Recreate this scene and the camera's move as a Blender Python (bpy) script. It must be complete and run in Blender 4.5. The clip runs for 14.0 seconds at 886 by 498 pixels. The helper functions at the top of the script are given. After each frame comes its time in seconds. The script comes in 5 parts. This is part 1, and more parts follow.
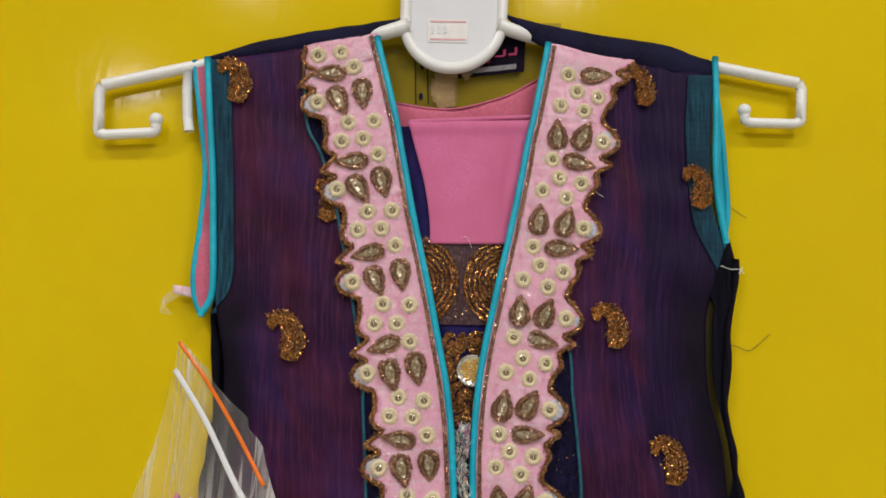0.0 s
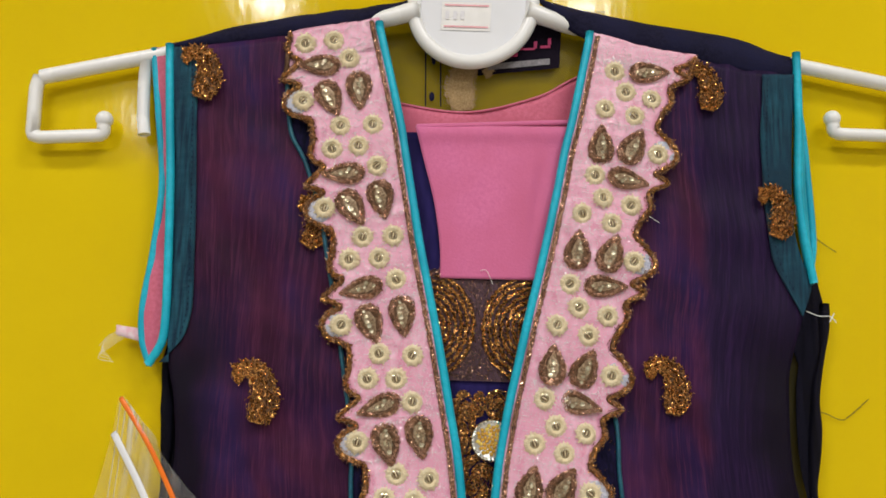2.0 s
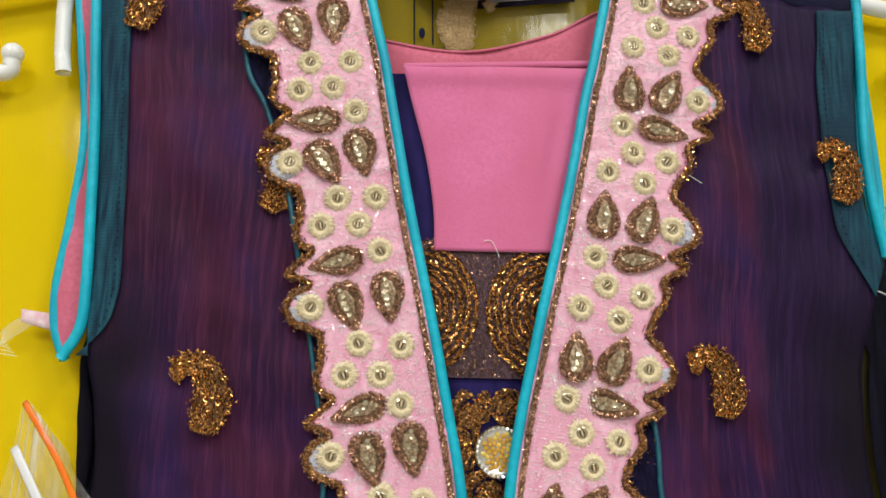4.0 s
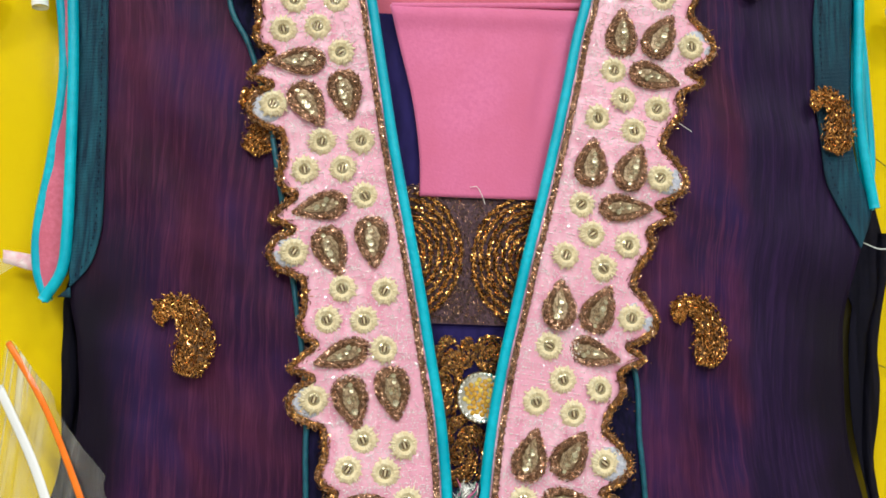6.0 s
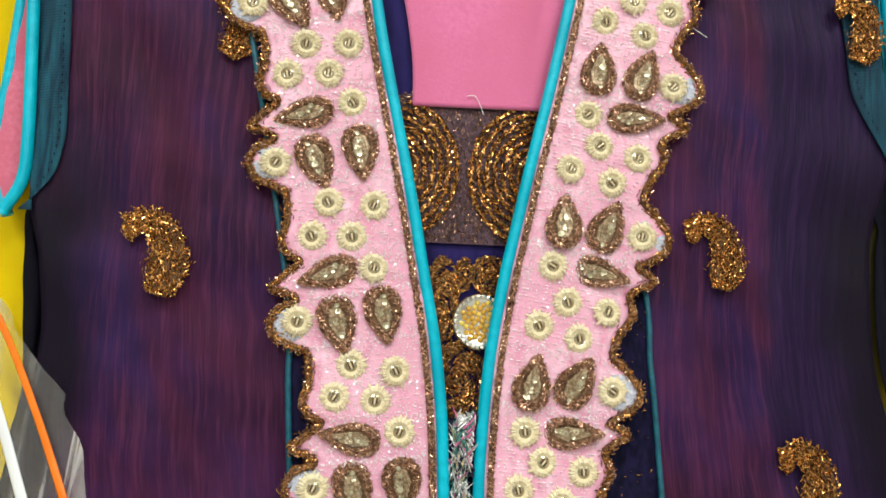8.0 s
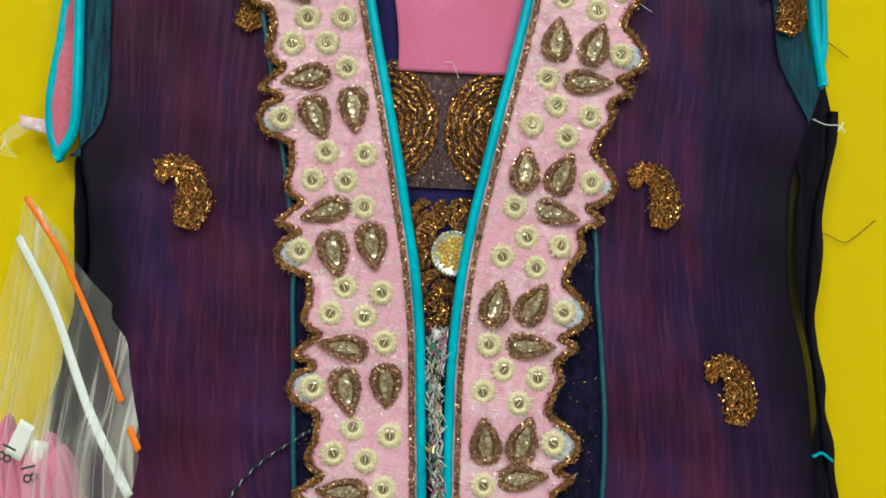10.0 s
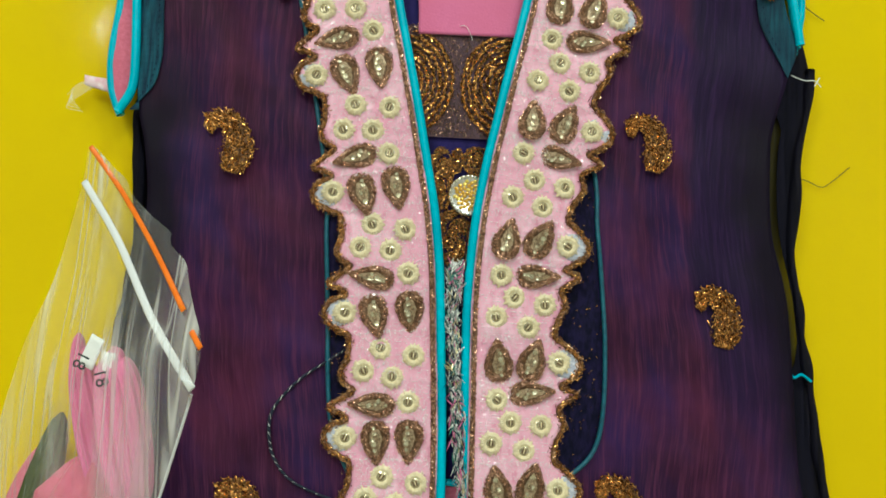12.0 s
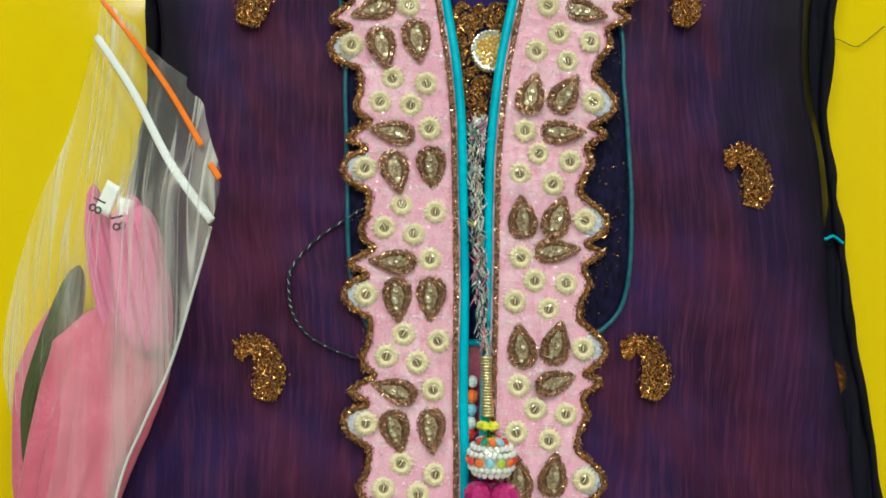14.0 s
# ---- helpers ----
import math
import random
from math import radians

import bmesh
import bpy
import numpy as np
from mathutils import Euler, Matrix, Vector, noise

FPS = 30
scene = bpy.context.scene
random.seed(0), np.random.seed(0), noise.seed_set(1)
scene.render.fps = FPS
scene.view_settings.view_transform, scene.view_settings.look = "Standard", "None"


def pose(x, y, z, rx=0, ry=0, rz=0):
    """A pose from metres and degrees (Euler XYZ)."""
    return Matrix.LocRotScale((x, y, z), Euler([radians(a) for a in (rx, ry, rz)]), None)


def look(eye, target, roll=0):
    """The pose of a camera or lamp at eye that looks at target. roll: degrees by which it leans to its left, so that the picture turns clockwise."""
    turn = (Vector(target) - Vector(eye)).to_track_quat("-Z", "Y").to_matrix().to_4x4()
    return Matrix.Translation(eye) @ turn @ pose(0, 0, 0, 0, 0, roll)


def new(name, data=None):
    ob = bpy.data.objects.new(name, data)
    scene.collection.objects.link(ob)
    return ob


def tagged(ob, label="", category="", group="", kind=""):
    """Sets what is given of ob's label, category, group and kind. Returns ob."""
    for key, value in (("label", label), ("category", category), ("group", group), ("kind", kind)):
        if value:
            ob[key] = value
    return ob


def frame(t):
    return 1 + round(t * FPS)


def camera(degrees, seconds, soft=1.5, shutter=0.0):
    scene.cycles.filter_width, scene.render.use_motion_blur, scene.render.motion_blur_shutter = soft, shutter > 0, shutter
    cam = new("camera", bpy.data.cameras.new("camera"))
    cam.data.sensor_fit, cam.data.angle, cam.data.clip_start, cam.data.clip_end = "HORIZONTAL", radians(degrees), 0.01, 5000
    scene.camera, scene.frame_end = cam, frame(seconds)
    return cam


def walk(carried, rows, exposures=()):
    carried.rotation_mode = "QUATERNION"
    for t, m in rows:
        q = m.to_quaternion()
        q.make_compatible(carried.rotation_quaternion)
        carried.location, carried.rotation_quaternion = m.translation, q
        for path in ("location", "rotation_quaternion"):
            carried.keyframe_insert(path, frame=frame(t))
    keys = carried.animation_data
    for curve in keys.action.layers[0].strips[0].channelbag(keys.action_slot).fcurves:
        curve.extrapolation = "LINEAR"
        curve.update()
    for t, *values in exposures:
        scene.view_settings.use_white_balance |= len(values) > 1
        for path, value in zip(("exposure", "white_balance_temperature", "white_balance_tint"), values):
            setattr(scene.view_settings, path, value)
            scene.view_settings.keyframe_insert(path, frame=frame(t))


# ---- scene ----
cam = camera(56.8, 14.0, 1.7)
PATH = [
    (0, (-0.022, -0.345, 1.357), (0.107, 1.636, 1.599), -0.1),
    (0.5, (-0.036, -0.329, 1.366), (0.158, 1.649, 1.589), -0.8),
    (1, (-0.035, -0.309, 1.36), (0.142, 1.659, 1.666), -0.2),
    (1.5, (-0.021, -0.289, 1.365), (0.091, 1.677, 1.716), 0.5),
    (2, (-0.017, -0.274, 1.365), (0.075, 1.696, 1.698), 0.9),
    (2.5, (-0.023, -0.252, 1.375), (0.108, 1.707, 1.754), -0.0),
    (3, (-0.0253, -0.2343, 1.3686), (0.1077, 1.72, 1.7711), 0.1),
    (3.5, (-0.021, -0.223, 1.361), (0.134, 1.732, 1.756), 0.0),
    (3.7, (-0.022, -0.217, 1.357), (0.145, 1.734, 1.76), 0.2),
    (5.8, (-0.019, -0.216, 1.36), (0.159, 1.759, 1.622), 1.0),
    (6, (-0.019, -0.216, 1.36), (0.168, 1.76, 1.607), 1.1),
    (6.5, (-0.016, -0.217, 1.357), (0.175, 1.757, 1.616), 0.9),
    (7, (-0.018, -0.213, 1.354), (0.184, 1.762, 1.597), 0.7),
    (7.5, (-0.018, -0.206, 1.35), (0.182, 1.768, 1.598), 0.7),
    (8, (-0.016, -0.197, 1.343), (0.176, 1.781, 1.567), 1.1),
    (8.2, (-0.017, -0.194, 1.343), (0.187, 1.785, 1.553), 1.2),
    (10.3, (-0.007, -0.245, 1.327), (0.139, 1.744, 1.475), 1.6),
    (10.5, (-0.0067, -0.2511, 1.324), (0.139, 1.739, 1.4821), 1.6),
    (11, (-0.0071, -0.2601, 1.3189), (0.1253, 1.728, 1.4905), 1.6),
    (11.5, (-0.011, -0.261, 1.312), (0.122, 1.727, 1.489), 1.2),
    (12, (-0.012, -0.262, 1.308), (0.114, 1.728, 1.474), 1.3),
    (12.5, (-0.015, -0.261, 1.299), (0.115, 1.728, 1.465), 1.3),
    (13, (-0.014, -0.258, 1.294), (0.097, 1.734, 1.432), 1.2),
    (13.5, (-0.012, -0.254, 1.282), (0.088, 1.74, 1.395), 0.9),
    (14, (-0.015, -0.253, 1.272), (0.092, 1.742, 1.37), 1.1),
]
walk(cam, [(t, look(eye, target, roll)) for t, eye, target, roll in PATH],
     ((0.0, -0.55, 6350, 11), (3.0, -0.28, 6350, 9), (6.0, 0.0, 6200, 2), (8.2, 0.08, 6200, 1), (10.3, -0.25, 6100, -12), (14.0, -0.14, 6100, -11)))

# ---- light ----
world = bpy.data.worlds.new("world")
scene.world = world
world.use_nodes = True
world.node_tree.nodes["Background"].inputs[0].default_value = (0.9, 0.95, 1.0, 1)
world.node_tree.nodes["Background"].inputs[1].default_value = 0.05
scene.view_settings.exposure = 0.0


def lamp(name, x, y, z, sx, sy, watts, colour=(1.0, 0.97, 0.92)):
    data = bpy.data.lights.new(name, "AREA")
    data.shape, data.size, data.size_y = "RECTANGLE", sx, sy
    data.energy, data.color = watts, colour
    ob = new(name, data)
    ob.matrix_basis = pose(x, y, z)
    return tagged(ob, "white ceiling light panel, unseen, placed to light the shop", "ceiling light", "ceiling lights")


# Unseen lamps: 1, 2 and 5 answer wall highlights; the rest are added light.
for lx, ly, sx, sy, watts in ((-0.55, -2.55, 0.13, 0.13, 27), (0.62, -2.55, 0.13, 0.13, 27),
                              (-0.8, -1.15, 0.5, 0.2, 20), (0.8, -1.15, 0.5, 0.2, 20),
                              (1.55, -4.0, 0.16, 0.16, 30), (-1.4, -4.0, 0.16, 0.16, 30)):
    lamp("ceiling_light", lx, ly, 2.76, sx, sy, watts)


# ---- materials ----
def rgb(c):
    return (*c, 1.0)


def mat(name, a, b, rough=0.6, metal=0.0, scale=(60, 60, 60), detail=4.0, big=None, big_scale=(12, 12, 12), bump=0.2,
        bump_scale=(400, 400, 400), bump_dist=0.0004, island=False, spec=0.5, sheen=0.0, lo=0.35, hi=0.65, weave=0.0, alpha=1.0,
        rough_var=0.1, coat=0.0, transmit=0.0, warp=0.0, big_share=1.0):
    """A surface that varies from colour a to colour b at a fine scale (or island by island) and towards colour big at a coarse one."""
    m = bpy.data.materials.new(name)
    m.use_nodes = True
    nt = m.node_tree
    nodes, link = nt.nodes, nt.links.new
    p = nodes["Principled BSDF"]
    tc = nodes.new("ShaderNodeTexCoord")

    def noise_at(sc, det):
        mp = nodes.new("ShaderNodeMapping")
        mp.inputs["Scale"].default_value = sc
        link(tc.outputs["Object"], mp.inputs["Vector"])
        n = nodes.new("ShaderNodeTexNoise")
        n.inputs["Scale"].default_value = 1.0
        n.inputs["Detail"].default_value = det
        n.inputs["Distortion"].default_value = warp
        link(mp.outputs[0], n.inputs["Vector"])
        return n.outputs["Fac"]

    def ramp(fac, l, h, c0, c1):
        r = nodes.new("ShaderNodeValToRGB")
        r.color_ramp.elements[0].position, r.color_ramp.elements[0].color = l, rgb(c0)
        r.color_ramp.elements[1].position, r.color_ramp.elements[1].color = h, rgb(c1)
        link(fac, r.inputs[0])
        return r.outputs[0]

    fine = noise_at(scale, detail)
    if island:
        geo = nodes.new("ShaderNodeNewGeometry")
        colour = ramp(geo.outputs["Random Per Island"], 0.0, 1.0, a, b)
    else:
        colour = ramp(fine, lo, hi, a, b)
    if big is not None:
        coarse = ramp(noise_at(big_scale, 3.0), 0.4, 0.62, (0, 0, 0), (big_share,) * 3)
        mix = nodes.new("ShaderNodeMixRGB")
        link(coarse, mix.inputs[0])
        link(colour, mix.inputs[1])
        mix.inputs[2].default_value = rgb(big)
        colour = mix.outputs[0]
    link(colour, p.inputs["Base Color"])
    rr = nodes.new("ShaderNodeMapRange")
    rr.inputs["To Min"].default_value, rr.inputs["To Max"].default_value = max(0.02, rough - rough_var), min(1, rough + rough_var)
    link(fine, rr.inputs["Value"])
    link(rr.outputs[0], p.inputs["Roughness"])
    p.inputs["Metallic"].default_value = metal
    p.inputs["Specular IOR Level"].default_value = spec
    p.inputs["Sheen Weight"].default_value = sheen
    p.inputs["Coat Weight"].default_value = coat
    p.inputs["Transmission Weight"].default_value = transmit
    if bump > 0:
        height = noise_at(bump_scale, 3.0)
        if weave > 0:
            w = nodes.new("ShaderNodeTexWave")
            w.bands_direction = "Z"
            w.inputs["Scale"].default_value = weave
            w.inputs["Distortion"].default_value = 2.0
            link(tc.outputs["Object"], w.inputs["Vector"])
            add = nodes.new("ShaderNodeMath")
            add.operation = "ADD"
            link(height, add.inputs[0])
            link(w.outputs["Fac"], add.inputs[1])
            height = add.outputs[0]
        bp = nodes.new("ShaderNodeBump")
        bp.inputs["Strength"].default_value, bp.inputs["Distance"].default_value = bump, bump_dist
        link(height, bp.inputs["Height"])
        link(bp.outputs[0], p.inputs["Normal"])
    if alpha < 1.0:
        out = nodes["Material Output"]
        clear = nodes.new("ShaderNodeBsdfTransparent")
        mixs = nodes.new("ShaderNodeMixShader")
        mixs.inputs[0].default_value = alpha
        link(clear.outputs[0], mixs.inputs[1])
        link(p.outputs[0], mixs.inputs[2])
        link(mixs.outputs[0], out.inputs["Surface"])
    return m


YELLOW = mat("yellow_laminate", (0.69, 0.50, 0.003), (0.72, 0.525, 0.004), rough=0.10, scale=(14, 14, 14), big=(0.66, 0.475, 0.003),
             big_scale=(3, 3, 3), bump=0.10, bump_scale=(230, 230, 90), bump_dist=0.0006, spec=0.09, rough_var=0.03)
WHITE_WALL = mat("white_paint", (0.36, 0.35, 0.33), (0.42, 0.41, 0.38), rough=0.7, scale=(5, 5, 5), bump=0.1)
CEILING = mat("white_ceiling_paint", (0.74, 0.73, 0.70), (0.80, 0.79, 0.76), rough=0.8, scale=(5, 5, 5), bump=0.1)
FLOOR = mat("floor_tile", (0.42, 0.40, 0.37), (0.52, 0.50, 0.46), rough=0.3, scale=(3, 3, 3), bump=0.05)


def chiffon_material():
    """Crinkled two-tone chiffon over a plum lining, fold shading and sheen put into its colour; the lining stops short
    of the side seams, leaving navy and then a single black layer.
    """
    m = bpy.data.materials.new("purple_chiffon")
    m.use_nodes = True
    nodes, link = m.node_tree.nodes, m.node_tree.links.new
    p = nodes["Principled BSDF"]
    tc = nodes.new("ShaderNodeTexCoord")
    xyz = nodes.new("ShaderNodeSeparateXYZ")
    link(tc.outputs["Object"], xyz.inputs[0])
    X, Z = xyz.outputs["X"], xyz.outputs["Z"]

    def calc(op, *values):
        n = nodes.new("ShaderNodeMath")
        n.operation = op
        for socket, value in zip(n.inputs, values):
            if isinstance(value, (int, float)):
                socket.default_value = value
            else:
                link(value, socket)
        return n.outputs[0]

    def noise_of(sx, sz, detail=3.0, x=X, seed=0.0):
        c = nodes.new("ShaderNodeCombineXYZ")
        link(calc("MULTIPLY", x, sx), c.inputs[0])
        c.inputs[1].default_value = seed
        link(calc("MULTIPLY", Z, sz), c.inputs[2])
        n = nodes.new("ShaderNodeTexNoise")
        n.inputs["Scale"].default_value, n.inputs["Detail"].default_value = 1.0, detail
        link(c.outputs[0], n.inputs["Vector"])
        return n.outputs["Fac"]

    def smooth(value, a, b, lo=0.0, hi=1.0):
        r = nodes.new("ShaderNodeMapRange")
        r.interpolation_type = "SMOOTHSTEP"
        for key, v in (("From Min", a), ("From Max", b), ("To Min", lo), ("To Max", hi)):
            r.inputs[key].default_value = v
        link(value, r.inputs["Value"])
        return r.outputs[0]

    def mix(fac, a, b):
        n = nodes.new("ShaderNodeMixRGB")
        link(fac, n.inputs[0])
        for socket, value in ((n.inputs[1], a), (n.inputs[2], b)):
            if isinstance(value, tuple):
                socket.default_value = (*value, 1)
            else:
                link(value, socket)
        return n.outputs[0]

    # threads that wander a little from the upright
    wander = calc("ADD", calc("MULTIPLY", noise_of(9, 8, 1.0, seed=3.0), 0.022), calc("MULTIPLY", noise_of(60, 60, 1.0, seed=8.0), 0.0020))
    xw = calc("ADD", X, wander)
    crinkle = noise_of(600, 30, 2.0, xw, 1.0)
    slub = noise_of(2200, 120, 2.0, xw, 5.0)
    # diagonal blue sheen, lit and dim folds, painted into the colour by drifting noise
    tone = noise_of(46, 16, 3.0, calc("ADD", X, calc("MULTIPLY", Z, 0.35)), 11.0)
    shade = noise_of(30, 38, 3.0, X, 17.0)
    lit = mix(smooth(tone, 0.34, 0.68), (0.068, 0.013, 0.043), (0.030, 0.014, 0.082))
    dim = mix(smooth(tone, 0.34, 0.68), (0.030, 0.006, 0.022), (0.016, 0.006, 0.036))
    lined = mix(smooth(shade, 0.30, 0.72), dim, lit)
    thread = calc("ADD", calc("MULTIPLY", crinkle, 0.6), calc("MULTIPLY", slub, 0.4))
    lined = mix(smooth(thread, 0.44, 0.70, 0.0, 0.42), lined, (0.135, 0.030, 0.082))
    # where the lining ends
    ragged = calc("MULTIPLY", noise_of(30, 40, 2.0, seed=23.0), 0.008)
    edge_r = calc("SUBTRACT", calc("SUBTRACT", X, calc("MULTIPLY", calc("MAXIMUM", calc("SUBTRACT", 1.335, Z), 0.0), 0.166)), calc("ADD", ragged, 0.0815))
    navy = mix(smooth(thread, 0.40, 0.70), (0.013, 0.006, 0.029), (0.029, 0.012, 0.056))
    colour = mix(calc("MULTIPLY", smooth(edge_r, -0.002, 0.004), smooth(Z, 1.250, 1.320, 0.25, 1.0)), lined, navy)
    out = calc("ABSOLUTE", calc("SUBTRACT", X, 0.012))
    flare = calc("MULTIPLY", calc("MAXIMUM", calc("SUBTRACT", 1.350, Z), 0.0), 0.185)
    gap = calc("SUBTRACT", calc("SUBTRACT", out, flare), calc("MULTIPLY_ADD", noise_of(38, 38, 2.0, seed=29.0), 0.022, 0.0870))
    side = calc("MULTIPLY", smooth(gap, -0.016, 0.0), smooth(Z, 1.405, 1.366))
    colour = mix(side, colour, (0.007, 0.004, 0.012))
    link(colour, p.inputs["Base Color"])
    p.inputs["Roughness"].default_value = 0.55
    p.inputs["Specular IOR Level"].default_value = 0.1
    bp = nodes.new("ShaderNodeBump")
    bp.inputs["Strength"].default_value, bp.inputs["Distance"].default_value = 0.8, 0.0006
    link(thread, bp.inputs["Height"])
    link(bp.outputs[0], p.inputs["Normal"])
    return m


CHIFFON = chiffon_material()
NAVY = mat("navy_cotton", (0.006, 0.006, 0.020), (0.014, 0.013, 0.036), rough=0.8, scale=(900, 900, 900), big=(0.012, 0.012, 0.04),
           big_scale=(60, 60, 60), bump=0.5, bump_scale=(1500, 1500, 1500), spec=0.1)
INSET = mat("navy_glitter_net", (0.004, 0.004, 0.014), (0.012, 0.009, 0.038), rough=0.7, scale=(700, 700, 300), bump=0.4, spec=0.06)
NAVY_BLUE = mat("navy_silk", (0.012, 0.008, 0.065), (0.022, 0.015, 0.10), rough=0.7, spec=0.1, scale=(300, 300, 80), bump=0.2)
SHEER_DARK = mat("sheer_black_chiffon", (0.004, 0.004, 0.008), (0.011, 0.010, 0.020), rough=0.8, scale=(800, 60, 30), bump=0.3, alpha=0.93, spec=0.05)
SHEER_BACK = mat("sheer_back_chiffon", (0.03, 0.03, 0.012), (0.05, 0.05, 0.02), rough=0.6, scale=(800, 60, 60), bump=0.3, alpha=0.42, spec=0.2)
OLIVE_GAUZE = mat("single_chiffon_layer", (0.012, 0.012, 0.008), (0.022, 0.022, 0.012), rough=0.7, scale=(800, 60, 60), bump=0.3, alpha=0.8, spec=0.1)
TEAL = mat("teal_facing", (0.004, 0.025, 0.055), (0.016, 0.098, 0.150), rough=0.6, scale=(900, 900, 70), big=(0.008, 0.04, 0.075),
           big_scale=(70, 70, 40), bump=0.6, bump_scale=(1600, 1600, 700), weave=800.0, spec=0.25)
TEAL_TRIM = mat("teal_trim", (0.005, 0.065, 0.11), (0.010, 0.11, 0.165), rough=0.5, scale=(500, 500, 500), bump=0.3)
CYAN = mat("turquoise_piping", (0.010, 0.41, 0.58), (0.02, 0.51, 0.70), rough=0.42, scale=(500, 500, 500), big=(0.008, 0.35, 0.51),
           big_scale=(50, 50, 50), bump=0.35, bump_scale=(1100, 1100, 1100), spec=0.35)
PINK_SATIN = mat("pink_glitter_satin", (0.73, 0.31, 0.46), (0.87, 0.53, 0.68), rough=0.32, scale=(420, 420, 200), big=(0.76, 0.36, 0.51),
                 big_scale=(55, 55, 55), bump=0.35, bump_scale=(90, 90, 200), bump_dist=0.0011, sheen=0.1, rough_var=0.2)
PINK_FOLD = mat("pink_crepe", (0.63, 0.145, 0.33), (0.68, 0.17, 0.37), rough=0.6, scale=(900, 900, 900), big=(0.60, 0.13, 0.28),
                big_scale=(28, 28, 28), bump=0.25, bump_scale=(1300, 1300, 1300), sheen=0.3, spec=0.25)
PINK_LINING = mat("pink_lining", (0.56, 0.12, 0.20), (0.64, 0.16, 0.26), rough=0.65, scale=(800, 800, 800), big=(0.52, 0.105, 0.18),
                  big_scale=(60, 60, 60), bump=0.3, bump_scale=(1200, 1200, 1200), sheen=0.2, spec=0.25)
GOLD = mat("copper_gold_thread", (0.10, 0.038, 0.012), (0.78, 0.40, 0.13), rough=0.2, metal=0.95, island=True, bump=0.0)
BRONZE = mat("bronze_thread", (0.10, 0.045, 0.028), (0.74, 0.44, 0.31), rough=0.22, metal=0.85, island=True, bump=0.0)
BROWN = mat("brown_thread_ground", (0.06, 0.028, 0.012), (0.16, 0.08, 0.035), rough=0.5, metal=0.5, scale=(1500, 1500, 1500), bump=0.8,
            bump_scale=(1800, 1800, 1800))
DARK_BROWN = mat("dark_brown_thread", (0.022, 0.010, 0.010), (0.06, 0.026, 0.014), rough=0.7, scale=(1500, 1500, 1500), bump=0.6, bump_scale=(1800, 1800, 1800))
PLUM = mat("plum_metallic_ground", (0.04, 0.015, 0.035), (0.10, 0.045, 0.06), rough=0.45, metal=0.3, scale=(1800, 1800, 1800), bump=0.8,
           bump_scale=(1800, 1800, 1800))
SILVER = mat("silver_lurex", (0.88, 0.66, 0.76), (1.0, 0.98, 1.0), rough=0.16, metal=0.15, spec=1.0, island=True, bump=0.0)
GLINT = mat("lurex_glint", (0.95, 0.86, 0.92), (1.0, 0.98, 1.0), rough=0.15, metal=0.25, spec=1.0, island=True, bump=0.0)
CREAM = mat("cream_thread", (0.74, 0.62, 0.40), (0.88, 0.80, 0.60), rough=0.5, scale=(1500, 1500, 1500), big=(0.78, 0.66, 0.44),
            big_scale=(250, 250, 250), bump=0.5, bump_scale=(2200, 2200, 2200), spec=0.4)
SEQUIN = mat("sequin", (0.42, 0.36, 0.24), (0.68, 0.62, 0.46), rough=0.22, metal=0.75, scale=(900, 900, 900), bump=0.25,
             bump_scale=(900, 900, 900), rough_var=0.06)
STRAW = mat("straw_satin_thread", (0.20, 0.125, 0.075), (0.56, 0.42, 0.28), rough=0.35, metal=0.4, scale=(1500, 1500, 1500), bump=0.3)
TAN = mat("tan_thread", (0.30, 0.19, 0.08), (0.46, 0.32, 0.15), rough=0.7, scale=(1500, 1500, 1500), bump=0.5)
LILAC = mat("pale_lilac_net", (0.36, 0.38, 0.50), (0.60, 0.60, 0.70), rough=0.5, scale=(1200, 1200, 1200), bump=0.6, bump_scale=(1500, 1500, 1500))
PLASTIC = mat("white_plastic", (0.80, 0.80, 0.81), (0.84, 0.84, 0.85), rough=0.28, scale=(40, 40, 40), bump=0.05, bump_scale=(150, 150, 150))
PLASTIC_DULL = mat("milky_plastic", (0.68, 0.69, 0.74), (0.74, 0.75, 0.80), rough=0.4, scale=(40, 40, 40), bump=0.08, bump_scale=(300, 300, 300))
PAPER = mat("white_paper", (0.78, 0.77, 0.77), (0.84, 0.83, 0.83), rough=0.6, scale=(200, 200, 200), bump=0.1)
RED_INK = mat("pink_ink", (0.78, 0.36, 0.42), (0.82, 0.44, 0.50), rough=0.6, scale=(900, 900, 900), bump=0.0)
FAINT_INK = mat("faint_ink", (0.70, 0.69, 0.74), (0.76, 0.75, 0.79), rough=0.6, scale=(900, 900, 900), bump=0.0)
BLACK_INK = mat("black_ink", (0.02, 0.03, 0.03), (0.04, 0.05, 0.05), rough=0.6, scale=(900, 900, 900), bump=0.0)
LABEL = mat("black_woven_label", (0.006, 0.004, 0.009), (0.014, 0.009, 0.018), spec=0.05, rough=0.8, scale=(1500, 1500, 1500), bump=0.4)
LABEL_PINK = mat("magenta_woven", (0.45, 0.02, 0.12), (0.55, 0.04, 0.17), rough=0.6, scale=(1500, 1500, 1500), bump=0.3)
LABEL_GREY = mat("grey_woven", (0.16, 0.15, 0.17), (0.27, 0.25, 0.27), rough=0.6, scale=(1500, 1500, 1500), bump=0.3)
ORANGE = mat("orange_plastic", (0.80, 0.16, 0.01), (0.88, 0.20, 0.02), rough=0.35, scale=(300, 300, 300), bump=0.1)
